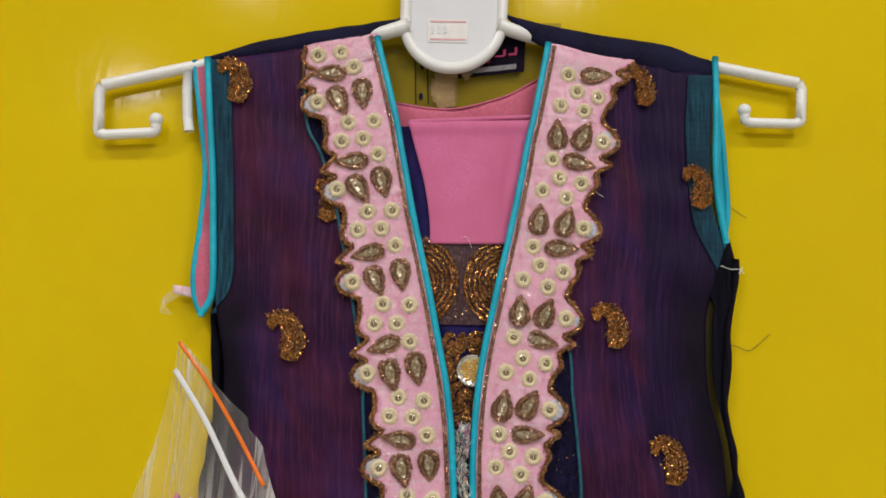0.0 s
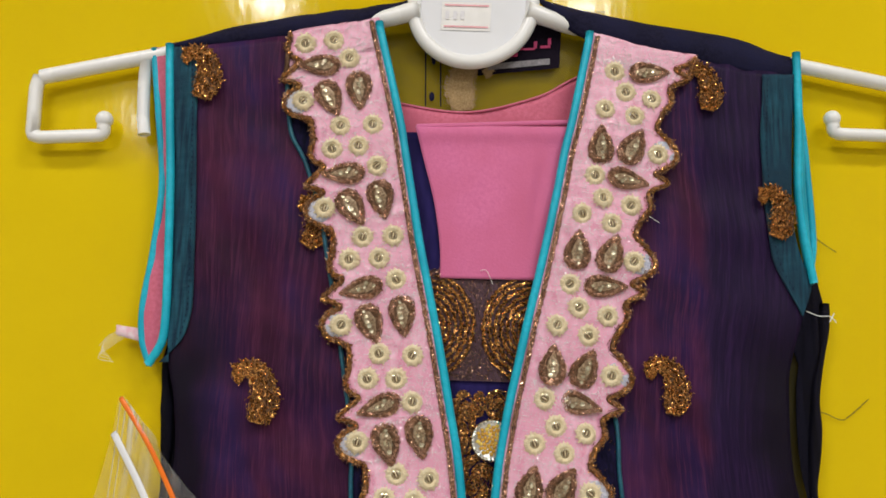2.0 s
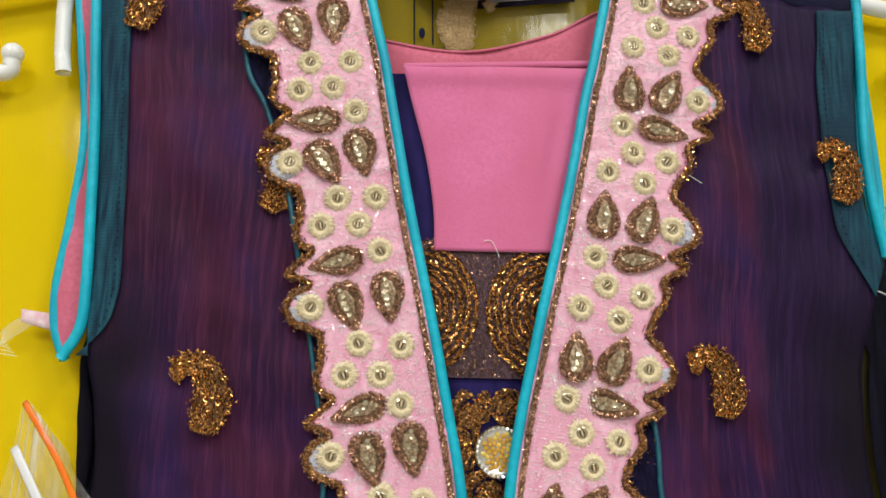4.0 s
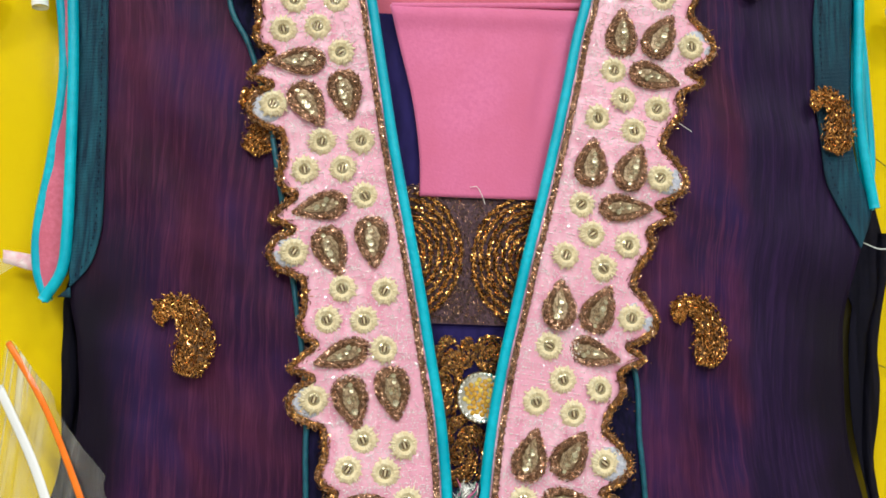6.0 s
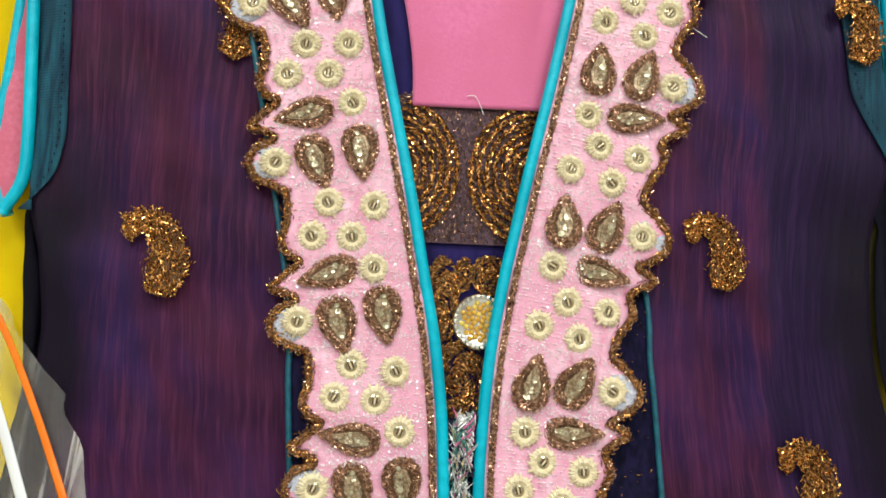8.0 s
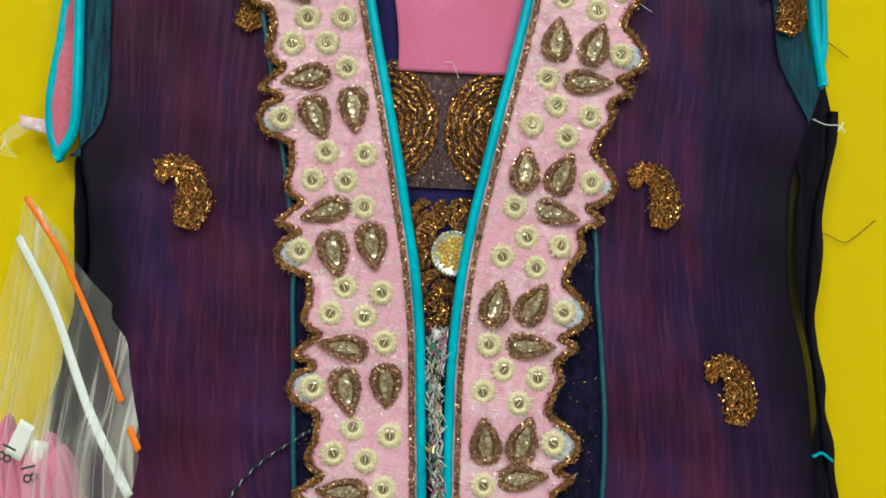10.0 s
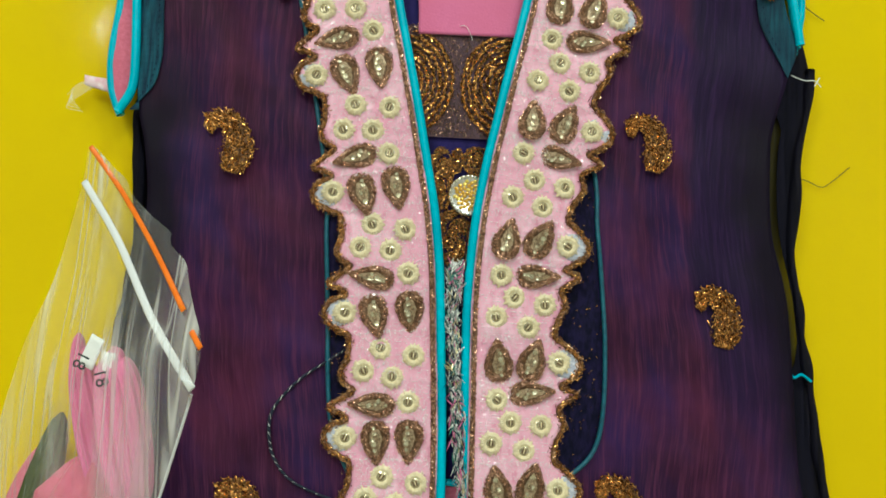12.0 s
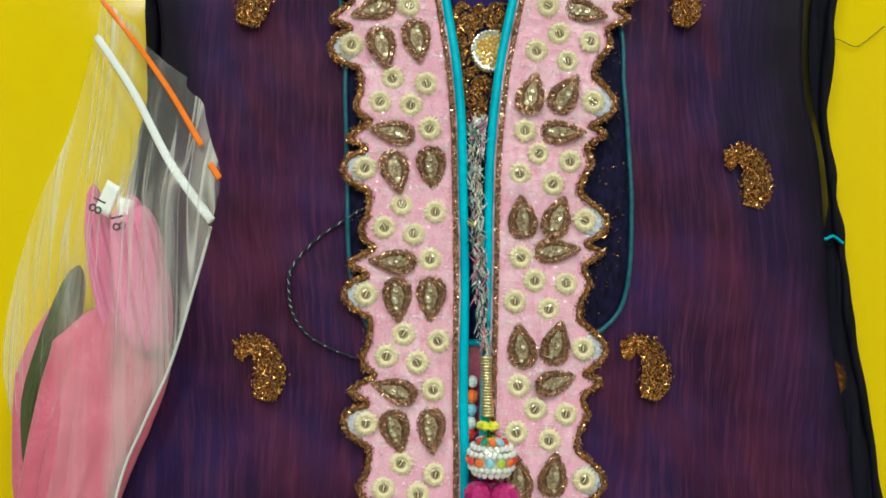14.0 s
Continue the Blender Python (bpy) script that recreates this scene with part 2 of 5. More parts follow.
GREEN = mat("dark_olive_cloth", (0.035, 0.045, 0.012), (0.07, 0.085, 0.02), rough=0.7, scale=(500, 500, 500), big=(0.05, 0.06, 0.015), bump=0.4)
CORD_DARK = mat("dark_cord", (0.008, 0.010, 0.022), (0.03, 0.034, 0.06), spec=0.15, rough=0.6, scale=(1800, 1800, 1800), bump=0.3)
CORD_SILVER = mat("silver_cord", (0.30, 0.31, 0.33), (0.95, 0.94, 0.92), rough=0.25, metal=0.35, scale=(2500, 2500, 2500), bump=0.6, bump_scale=(2500, 2500, 2500))
CORD_PINK = mat("pink_cord", (0.45, 0.08, 0.22), (0.62, 0.16, 0.34), rough=0.5, scale=(2500, 2500, 2500), bump=0.4, bump_scale=(2500, 2500, 2500))
CORD_TEAL = mat("teal_cord", (0.02, 0.10, 0.09), (0.05, 0.22, 0.18), rough=0.5, scale=(2500, 2500, 2500), bump=0.4, bump_scale=(2500, 2500, 2500))
GOLD_WIRE = mat("pale_gold_wire", (0.62, 0.50, 0.26), (0.80, 0.70, 0.42), rough=0.3, metal=0.85, scale=(900, 900, 900), bump=0.2)
STEEL = mat("silver_metal", (0.70, 0.69, 0.66), (0.86, 0.85, 0.82), rough=0.18, metal=1.0, scale=(600, 600, 600), bump=0.1)
FRAY = mat("pale_fibre", (0.70, 0.66, 0.66), (0.82, 0.80, 0.80), rough=0.6, scale=(900, 900, 900), bump=0.0)
TAPE = mat("pinkish_tape", (0.72, 0.40, 0.48), (0.80, 0.66, 0.70), rough=0.6, scale=(600, 600, 600), bump=0.3)
DARK_FIBRE = mat("dark_fibre", (0.05, 0.04, 0.01), (0.09, 0.07, 0.02), rough=0.7, scale=(900, 900, 900), bump=0.0)


def gem(name, c, rough=0.06):
    return mat(name, c, tuple(min(1.0, v * 1.3 + 0.02) for v in c), rough=rough, metal=0.25, scale=(900, 900, 900), bump=0.0, coat=0.6, rough_var=0.03)


GEM_WHITE = gem("clear_stone", (0.72, 0.74, 0.78))
GEM_GOLD = gem("amber_stone", (0.62, 0.36, 0.05), 0.18)
GEM_HONEY = gem("honey_stone", (0.74, 0.56, 0.12), 0.18)
GEM_RED = gem("red_stone", (0.62, 0.03, 0.03))
GEM_ORANGE = gem("orange_stone", (0.80, 0.14, 0.02))
GEM_BLUE = gem("blue_stone", (0.25, 0.55, 0.75))
GEM_GREEN = gem("green_stone", (0.02, 0.25, 0.16))
GEM_LIME = gem("lime_stone", (0.45, 0.58, 0.04))
GEM_YELLOW = gem("yellow_bead", (0.75, 0.72, 0.04))
GEM_MAGENTA = gem("magenta_bead", (0.42, 0.01, 0.16))


def film_material():
    """Thin clear film, its reflection streaks and crease highlights put in as milky haze: fine crossing creases over
    soft lengthwise ones.
    """
    m = bpy.data.materials.new("clear_film")
    m.use_nodes = True
    nt = m.node_tree
    nodes, link = nt.nodes, nt.links.new
    p = nodes["Principled BSDF"]
    p.inputs["Base Color"].default_value = (0.90, 0.90, 0.91, 1)
    p.inputs["Roughness"].default_value = 0.2
    tc = nodes.new("ShaderNodeTexCoord")

    def field(turn, scale, detail):
        mp = nodes.new("ShaderNodeMapping")
        mp.inputs["Rotation"].default_value = (0, radians(turn), 0)
        mp.inputs["Scale"].default_value = scale
        link(tc.outputs["Object"], mp.inputs[0])
        n = nodes.new("ShaderNodeTexNoise")
        n.inputs["Scale"].default_value, n.inputs["Detail"].default_value = 1.0, detail
        link(mp.outputs[0], n.inputs["Vector"])
        return n.outputs["Fac"]

    def ranged(value, a, b, lo, hi):
        r = nodes.new("ShaderNodeMapRange")
        r.interpolation_type = "SMOOTHSTEP"
        for key, v in (("From Min", a), ("From Max", b), ("To Min", lo), ("To Max", hi)):
            r.inputs[key].default_value = v
        link(value, r.inputs["Value"])
        return r.outputs[0]

    def calc(op, a, b):
        n = nodes.new("ShaderNodeMath")
        n.operation = op
        for socket, value in zip(n.inputs, (a, b)):
            if isinstance(value, (int, float)):
                socket.default_value = value
            else:
                link(value, socket)
        return n.outputs[0]

    def ridge(value, width):
        return ranged(calc("ABSOLUTE", calc("SUBTRACT", value, 0.5), 0.0), 0.0, width, 1.0, 0.0)

    soft = field(-18, (120, 40, 9), 2.0)
    creases = calc("MAXIMUM", ridge(field(-36, (230, 30, 7), 0.0), 0.05), ridge(field(-12, (170, 30, 6), 0.0), 0.045))
    where = ranged(field(-38, (30, 30, 14), 1.0), 0.42, 0.6, 0.05, 1.0)
    # reflected streaks and crease highlights, drawn as white opacity
    haze = calc("ADD", ranged(soft, 0.42, 0.70, 0.08, 0.34), calc("MULTIPLY", calc("MULTIPLY", creases, where), 0.38))
    bp = nodes.new("ShaderNodeBump")
    bp.inputs["Strength"].default_value, bp.inputs["Distance"].default_value = 0.7, 0.002
    link(calc("ADD", soft, calc("MULTIPLY", creases, 0.25)), bp.inputs["Height"])
    link(bp.outputs[0], p.inputs["Normal"])
    glow = nodes.new("ShaderNodeBsdfTranslucent")
    glow.inputs["Color"].default_value = (0.92, 0.92, 0.92, 1)
    body = nodes.new("ShaderNodeMixShader")
    body.inputs[0].default_value = 0.5
    link(p.outputs[0], body.inputs[1])
    link(glow.outputs[0], body.inputs[2])
    clear = nodes.new("ShaderNodeBsdfTransparent")
    mixs = nodes.new("ShaderNodeMixShader")
    link(haze, mixs.inputs[0])
    link(clear.outputs[0], mixs.inputs[1])
    link(body.outputs[0], mixs.inputs[2])
    link(mixs.outputs[0], nodes["Material Output"].inputs["Surface"])
    return m


FILM = film_material()

# ---- shaping helpers; garment measures are in millimetres, x across, z up from a line 1.3 m above the floor ----
Z0 = 1300.0
rng = np.random.default_rng(7)
PLACE = {}


BACK = 3.5


def refit(x, z):
    """From garment measures as first read to places on the wall: a fitted quadratic correction."""
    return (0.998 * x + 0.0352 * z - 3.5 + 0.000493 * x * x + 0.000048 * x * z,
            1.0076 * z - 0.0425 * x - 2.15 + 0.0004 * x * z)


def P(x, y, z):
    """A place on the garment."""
    x, z = refit(x, z)
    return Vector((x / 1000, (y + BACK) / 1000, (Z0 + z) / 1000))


def Q(x, y, z):
    """A place in plain measures."""
    return Vector((x / 1000, y / 1000, (Z0 + z) / 1000))


def thing(name, at, label, category, group=""):
    ob = new(name)
    ob.empty_display_size = 0.02
    ob.location = at
    PLACE[ob] = Matrix.Translation(at)
    return tagged(ob, label, category, group)


def place_under(ob, parent, m=None):
    PLACE[ob] = m if m is not None else Matrix.Identity(4)
    ob.matrix_basis = PLACE[ob]
    if parent is not None:
        ob.parent = parent
        ob.matrix_parent_inverse = PLACE[parent].inverted()
    return ob


def mesh_of(name, verts, faces, mats, smooth=True, which=None):
    me = bpy.data.meshes.new(name)
    me.from_pydata([tuple(v) for v in verts], [], [tuple(f) for f in faces])
    for m in mats if isinstance(mats, (list, tuple)) else [mats]:
        me.materials.append(m)
    if smooth:
        me.polygons.foreach_set("use_smooth", [True] * len(me.polygons))
    if which is not None:
        me.polygons.foreach_set("material_index", list(which))
    me.update()
    return me


def part(name, me, parent, label="", m=None, kind="", thick=0.0):
    ob = new(name, me)
    place_under(ob, parent, m)
    if thick:
        mod = ob.modifiers.new("thickness", "SOLIDIFY")
        mod.thickness, mod.offset = thick / 1000, 0.0
    return tagged(ob, label, kind=kind)


def spline(pts, sub=8):
    """A smooth line through the points."""
    p = np.array(pts, float)
    e = np.vstack([2 * p[0] - p[1], p, 2 * p[-1] - p[-2]])
    out = []
    for i in range(len(p) - 1):
        a, b, c, d = e[i:i + 4]
        for s in np.arange(sub) / sub:
            out.append(0.5 * (2 * b + (c - a) * s + (2 * a - 5 * b + 4 * c - d) * s * s + (3 * b - a - 3 * c + d) * s ** 3))
    out.append(p[-1])
    return np.array(out)


def edge(*pts):
    """x as a smooth function of z, from (z, x) pairs."""
    p = spline(sorted(pts), 8)
    zs = np.maximum.accumulate(p[:, 0])
    return lambda z: float(np.interp(z, zs, p[:, 1]))


def wobble(x, z, s, seed=0.0):
    return noise.noise(Vector((x * s + seed, z * s, seed * 1.7)))


def sheet_mesh(name, left, right, z0, z1, material, y, nx=40, nz=80):
    """A cloth between two edges, given as x by z; y gives its relief."""
    verts, faces = [], []
    for j in range(nz + 1):
        z = z0 + (z1 - z0) * j / nz
        a, b = left(z), right(z)
        for i in range(nx + 1):
            x = a + (b - a) * i / nx
            verts.append(P(x, y(x, z), z))
    for j in range(nz):
        for i in range(nx):
            k = j * (nx + 1) + i
            faces.append((k, k + 1, k + nx + 2, k + nx + 1))
    return mesh_of(name, verts, faces, material)


def tube_mesh(name, pts, radius, material, sides=8, flat=1.0, caps=True, swell=None):
    """A round cord along pts (metres); flat squashes it towards the wall."""
    pts = [Vector(p) for p in pts]
    verts, faces = [], []
    side_ref = Vector((0, 1, 0))
    for i, p in enumerate(pts):
        t = (pts[min(i + 1, len(pts) - 1)] - pts[max(i - 1, 0)]).normalized()
        n = t.cross(side_ref)
        n = n.normalized() if n.length > 1e-4 else Vector((1, 0, 0))
        b = n.cross(t)
        r = radius / 1000 * (swell[i] if swell is not None else 1.0)
        for s in range(sides):
            a = 2 * math.pi * s / sides
            verts.append(p + n * (r * math.cos(a)) + b * (r * flat * math.sin(a)))
    for i in range(len(pts) - 1):
        for s in range(sides):
            k, q = i * sides + s, i * sides + (s + 1) % sides
            faces.append((k, q, q + sides, k + sides))
    if caps:
        faces.append(tuple(range(sides)))
        faces.append(tuple(range(len(verts) - sides, len(verts)))[::-1])
    return mesh_of(name, verts, faces, material)


def flat_line(pts, y, sub=8):
    return [P(x, y, z) for x, z in spline(pts, sub)]


def lathe(profile, segs, origin=(0, 0, 0), axis="y"):
    """Rings from (radius, height) in mm round an axis that points to the camera (y) or up (z)."""
    verts, faces = [], []
    for r, h in profile:
        for s in range(segs):
            a = 2 * math.pi * s / segs
            if axis == "y":
                v = (r * math.cos(a), -h, r * math.sin(a))
            else:
                v = (r * math.cos(a), r * math.sin(a), h)
            verts.append(tuple((v[i] + origin[i]) / 1000 for i in range(3)))
    for j in range(len(profile) - 1):
        for s in range(segs):
            k, q = j * segs + s, j * segs + (s + 1) % segs
            faces.append((k, q, q + segs, k + segs))
    return verts, faces


class Heap:
    """Collects pieces of one mesh with several materials."""

    def __init__(self):
        self.verts, self.faces, self.which = [], [], []

    def add(self, verts, faces, slot=0):
        k = len(self.verts)
        self.verts.extend(tuple(v) for v in verts)
        self.faces.extend(tuple(i + k for i in f) for f in faces)
        self.which.extend([slot] * len(faces))

    def stitch(self, x, y, z, dx, dz, length, width, slot=0, tilt=0.5):
        """One thread stitch: a slim spindle lying about in the cloth's plane, in mm."""
        d = np.array((dx, rng.normal(0, tilt) * 0.5, dz), float)
        d /= np.linalg.norm(d) + 1e-9
        u = np.cross(d, (rng.normal(0, tilt), 1.0, rng.normal(0, tilt)))
        u /= np.linalg.norm(u) + 1e-9
        w = np.cross(d, u)
        c, h = np.array((x, y, z)), length / 2
        v = [c - d * h, c + u * width * 0.5, c + w * width * 0.5, c - u * width * 0.5, c - w * width * 0.5, c + d * h]
        self.add([tuple(q / 1000) for q in v], [(0, 2, 1), (0, 3, 2), (0, 4, 3), (0, 1, 4), (5, 1, 2), (5, 2, 3), (5, 3, 4), (5, 4, 1)], slot)

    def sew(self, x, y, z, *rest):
        x, z = refit(x, z)
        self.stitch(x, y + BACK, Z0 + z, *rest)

    def mesh(self, name, mats, smooth=False):
        return mesh_of(name, self.verts, self.faces, mats, smooth, self.which)


# ---- unseen room added round the wall; bounces light and shapes the glints ----
def slab(name, x0, x1, y0, y1, z0, z1, material, label):
    v = [(x, y, z) for x in (x0, x1) for y in (y0, y1) for z in (z0, z1)]
    f = [(0, 1, 3, 2), (4, 6, 7, 5), (0, 4, 5, 1), (2, 3, 7, 6), (0, 2, 6, 4), (1, 5, 7, 3)]
    ob = new(name, mesh_of(name, v, f, material, smooth=False))
    return tagged(ob, label, name.split("_")[0], kind="structure")


WALL_Y = 11.5
slab("wall_north", -2.4, 2.4, WALL_Y / 1000, WALL_Y / 1000 + 0.12, 0.0, 2.8, YELLOW, "glossy yellow laminate display wall")
slab("wall_south", -2.4, 2.4, -5.12, -5.0, 0.0, 2.8, WHITE_WALL, "plain pale grey painted shop wall, unseen, added to shape the light")
slab("wall_west", -2.52, -2.4, -5.12, 0.128, 0.0, 2.8, WHITE_WALL, "plain pale grey painted shop wall, unseen, added to shape the light")
slab("wall_east", 2.4, 2.52, -5.12, 0.128, 0.0, 2.8, WHITE_WALL, "plain pale grey painted shop wall, unseen, added to shape the light")
slab("floor", -2.52, 2.52, -5.12, 0.128, -0.1, 0.0, FLOOR, "pale tiled shop floor, unseen, added")
slab("ceiling", -2.52, 2.52, -5.12, 0.128, 2.8, 2.9, CEILING, "plain white shop ceiling, unseen, added to bounce light")

# ---- the dress ----
dress = thing("dress", (0.002, 0.0, 1.0), "purple chiffon girl's dress with pink embroidered borders on a white hanger", "dress")

pipe_l = edge((193, -31.7), (159, -22.4), (148, -20.0), (133.5, -16.9), (118, -13.6), (102, -9.8), (87, -6.1), (73, -2.8), (60, 0.0), (45, 3.3), (30, 5.6), (18, 6.8), (0, 8.1), (-23, 9.7), (-57, 11.1), (-87, 13), (-160, 15), (-300, 17))
pipe_r = edge((189, 42.8), (159, 37.7), (148, 35.4), (134.5, 33.3), (119, 30.6), (104, 27.8), (88, 24.5), (73.5, 21.8), (60, 19.3), (45, 17.2), (30, 16.0), (16, 15.6), (0, 15.9), (-23, 16.7), (-87, 18.5), (-160, 20), (-300, 22))
arm_l = edge((188, -109), (161, -106), (135, -103), (110, -101), (90, -100), (72, -97.5), (60, -94), (40, -92), (18, -94), (-33, -98), (-58, -102), (-150, -116), (-300, -135))
arm_r = edge((184, 113), (164, 112), (140, 111), (123, 111.5), (112, 114), (103, 117), (90, 113), (71, 109.5), (44, 110), (18, 116), (-33, 121), (-58, 126), (-150, 140), (-300, 160))
side_l = edge((100, -95), (72, -99.5), (37, -96), (10, -99), (-33, -104), (-80, -113), (-150, -125), (-300, -145))
side_r = edge((113, 118.2), (107, 120.6), (100, 122.8), (86, 122.4), (66, 119.8), (47, 118.8), (35, 119), (20, 121.2), (2, 123.8), (-15, 126.8), (-32, 129.6), (-57, 135), (-80, 139), (-150, 153), (-300, 175))
HEM = -300


def folds(x, z):
    """The relief of the chiffon fronts: soft upright folds, a few slanting creases."""
    f = 1.5 * wobble(x, z * 0.25, 0.045, 3.0) + 0.9 * wobble(x, z * 0.35, 0.11, 9.0)
    f += 1.3 * wobble(x + z * 0.5, z * 0.8 - x * 0.3, 0.06, 21.0) + 0.25 * wobble(x, z * 0.3, 0.4, 5.0)
    return -1.0 + f


def top_l(x):
    return float(np.interp(x, (-109, -88, -65, -39, -23), (184, 187, 190, 194, 197)))


def top_r(x):
    return float(np.interp(x, (25, 41, 65, 93, 107, 113), (197, 191, 184, 180, 177, 175)))


def front_panel(left, right, top, label):
    verts, faces, nx, nz = [], [], 60, 170
    for i in range(nx + 1):
        for j in range(nz + 1):
            f = j / nz
            x = left(190) + (right(190) - left(190)) * i / nx
            z = HEM + (top(x) - HEM) * f
            x = left(z) + (right(z) - left(z)) * i / nx
            verts.append(P(x, folds(x, z), z))
    for i in range(nx):
        for j in range(nz):
            k = i * (nz + 1) + j
            faces.append((k, k + nz + 1, k + nz + 2, k + 1))
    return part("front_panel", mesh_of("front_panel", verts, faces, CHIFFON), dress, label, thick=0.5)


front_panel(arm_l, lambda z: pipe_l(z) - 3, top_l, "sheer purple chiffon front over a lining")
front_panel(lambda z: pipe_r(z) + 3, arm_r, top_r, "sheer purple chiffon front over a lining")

# back of the neck, sheer against the wall, and the side gores
part("back_panel", sheet_mesh("back_panel", lambda z: -36, lambda z: 50, 150, 203, SHEER_BACK, lambda x, z: 5.6 + 0.4 * wobble(x, z, 0.1), 20, 14), dress,
     "sheer back neck with the wall showing through")
part("side_gore", sheet_mesh("side_gore", side_l, lambda z: arm_l(z) + 14, HEM, 92, SHEER_DARK, lambda x, z: 4.2 + 1.0 * wobble(x, z * 0.3, 0.12, 2), 14, 60), dress,
     "sheer black chiffon side gore", thick=0.3)
part("side_gore", sheet_mesh("side_gore", lambda z: arm_r(z) + float(np.interp(z, (-20, 5, 80, 95), (-8, 4.6, 4.6, -8))), side_r, HEM, 112, SHEER_DARK,
                             lambda x, z: 4.0 + 1.0 * wobble(x, z * 0.3, 0.12, 6), 14, 60), dress, "sheer black chiffon side gore", thick=0.3)
part("side_gauze", sheet_mesh("side_gauze", lambda z: arm_r(z) - 4, lambda z: arm_r(z) + 6.5, HEM, 95, OLIVE_GAUZE, lambda x, z: 5.6, 6, 30), dress,
     "single sheer layer with the wall showing through")
for side, y in ((side_l, 3.6), (side_r, 3.4)):
    part("side_seam", tube_mesh("side_seam", [P(side(z) + 0.9 * wobble(y, z, 0.07, 14), y, z) for z in range(98, HEM, -3)], 1.5, SHEER_DARK, 8, 1.0, True,
                                   [1.0 + 0.7 * wobble(y * 3, z, 0.09, 5) for z in range(98, HEM, -3)]), dress, "dark rolled side seam")
part("stitch", tube_mesh("stitch", flat_line(((117.5, 1), (119.5, -2), (122, -1), (125, -3)), 1.6), 0.5, CYAN, 6), dress, "turquoise tacking stitch")

# neck: pink lining, navy facing, woven label, button slits
neck_low = edge((-36, 171), (-23, 167), (2, 163.8), (26, 169.5), (38, 176), (50, 182))


def lining_mesh():
    verts, faces, n, m = [], [], 40, 24
    for i in range(n + 1):
        x = -36 + 86 * i / n
        for j in range(m + 1):
            z = 95 + (neck_low(x) - 95) * j / m
            verts.append(P(x, 4.4 - 0.5 * (1 - j / m) + 0.5 * wobble(x, z, 0.09, 4), z))
    for i in range(n):
        for j in range(m):
            k = i * (m + 1) + j
            faces.append((k, k + m + 1, k + m + 2, k + 1))
    return mesh_of("neck_lining", verts, faces, PINK_LINING)


part("neck_lining", lining_mesh(), dress, "dusty pink neck lining", thick=0.4)
part("lining_seam", tube_mesh("lining_seam", [P(x, 4.0, neck_low(x) - 0.4) for x in np.linspace(-33, 47, 40)], 0.5, PINK_LINING, 6), dress)
for x0 in (-14.5, -9.0):
    part("placket_line", tube_mesh("placket_line", [P(x0 + (190 - z) * 0.05, 5.0, z) for z in range(199, 163, -3)], 0.25, NAVY, 6), dress)
for z0, h in ((185, 7), (169.5, 3.6)):
    v, f = lathe(((0.01, 0.35), (0.9, 0.3), (1.1, 0.0)), 14)
    v = [(a * 0.9, b, c * h / 2.2) for a, b, c in v]
    part("button_slit", mesh_of("button_slit", v, f, NAVY), dress, "dark bound button slit", Matrix.Translation(P(-11.2, 4.8, z0)))

label = part("woven_label", sheet_mesh("woven_label", lambda z: 4.5 + (z - 178) * 0.02, lambda z: 34.2, 0, 1, LABEL, lambda x, z: 0, 1, 1), dress,
             "black woven label with magenta and grey marks")


def quad_mesh(name, corners, y, material, nx=10, ny=6, ripple=0.0):
    """A small cloth piece between four corners (x, z): lower left, lower right, upper right, upper left."""
    a, b, c, d = (np.array(q, float) for q in corners)
    verts, faces = [], []
    for j in range(ny + 1):
        for i in range(nx + 1):
            u, w = i / nx, j / ny
            q = (a * (1 - u) + b * u) * (1 - w) + (d * (1 - u) + c * u) * w
            verts.append(P(q[0], y + ripple * wobble(q[0], q[1], 0.2, y), q[1]))
    for j in range(ny):
        for i in range(nx):
            k = j * (nx + 1) + i
            faces.append((k, k + 1, k + nx + 2, k + nx + 1))
    return mesh_of(name, verts, faces, material)


label.data = quad_mesh("woven_label", ((5, 177.5), (34, 180.5), (34.5, 200), (5, 197)), 4.6, LABEL, 10, 8, 0.3)
part("label_bar", quad_mesh("label_bar", ((8.5, 179.4), (30.5, 181.7), (30.5, 184), (8.5, 181.7)), 4.1, LABEL_GREY, 8, 2), label)
for a, b, c, d in ((12, 185, 13.6, 190), (15, 184.4, 19, 186), (19.5, 187, 20.8, 192.5), (21, 187, 25, 188), (24.6, 187.6, 25.8, 190.6), (27, 187.8, 30.6, 189), (29.6, 189, 30.8, 191.8)):
    part("label_mark", quad_mesh("label_mark", ((a, b), (c, b + 0.2), (c, d), (a, d - 0.2)), 4.1, LABEL_PINK, 2, 2), label)


# shoulder bands
def shoulder(top_pts, low_pts, label_text):
    top, low = spline(top_pts, 10), spline(low_pts, 10)
    n = min(len(top), len(low))
    verts, faces, m = [], [], 8
    for i in range(n):
        for j in range(m + 1):
            u = j / m
            q = top[i] * (1 - u) + low[i] * u
            bulge = math.sin(math.pi * min(1, u * 0.9 + 0.05)) * 2.6
            verts.append(P(q[0], 1.6 - bulge - 1.4 * u + 0.5 * wobble(q[0], q[1], 0.13, 8), q[1] + 0.5 * wobble(q[0], q[1], 0.09, 2) * (1 - u)))
    for i in range(n - 1):
        for j in range(m):
            k = i * (m + 1) + j
            faces.append((k, k + 1, k + m + 2, k + m + 1))
    part("shoulder_band", mesh_of("shoulder_band", verts, faces, NAVY), dress, label_text, thick=0.8)


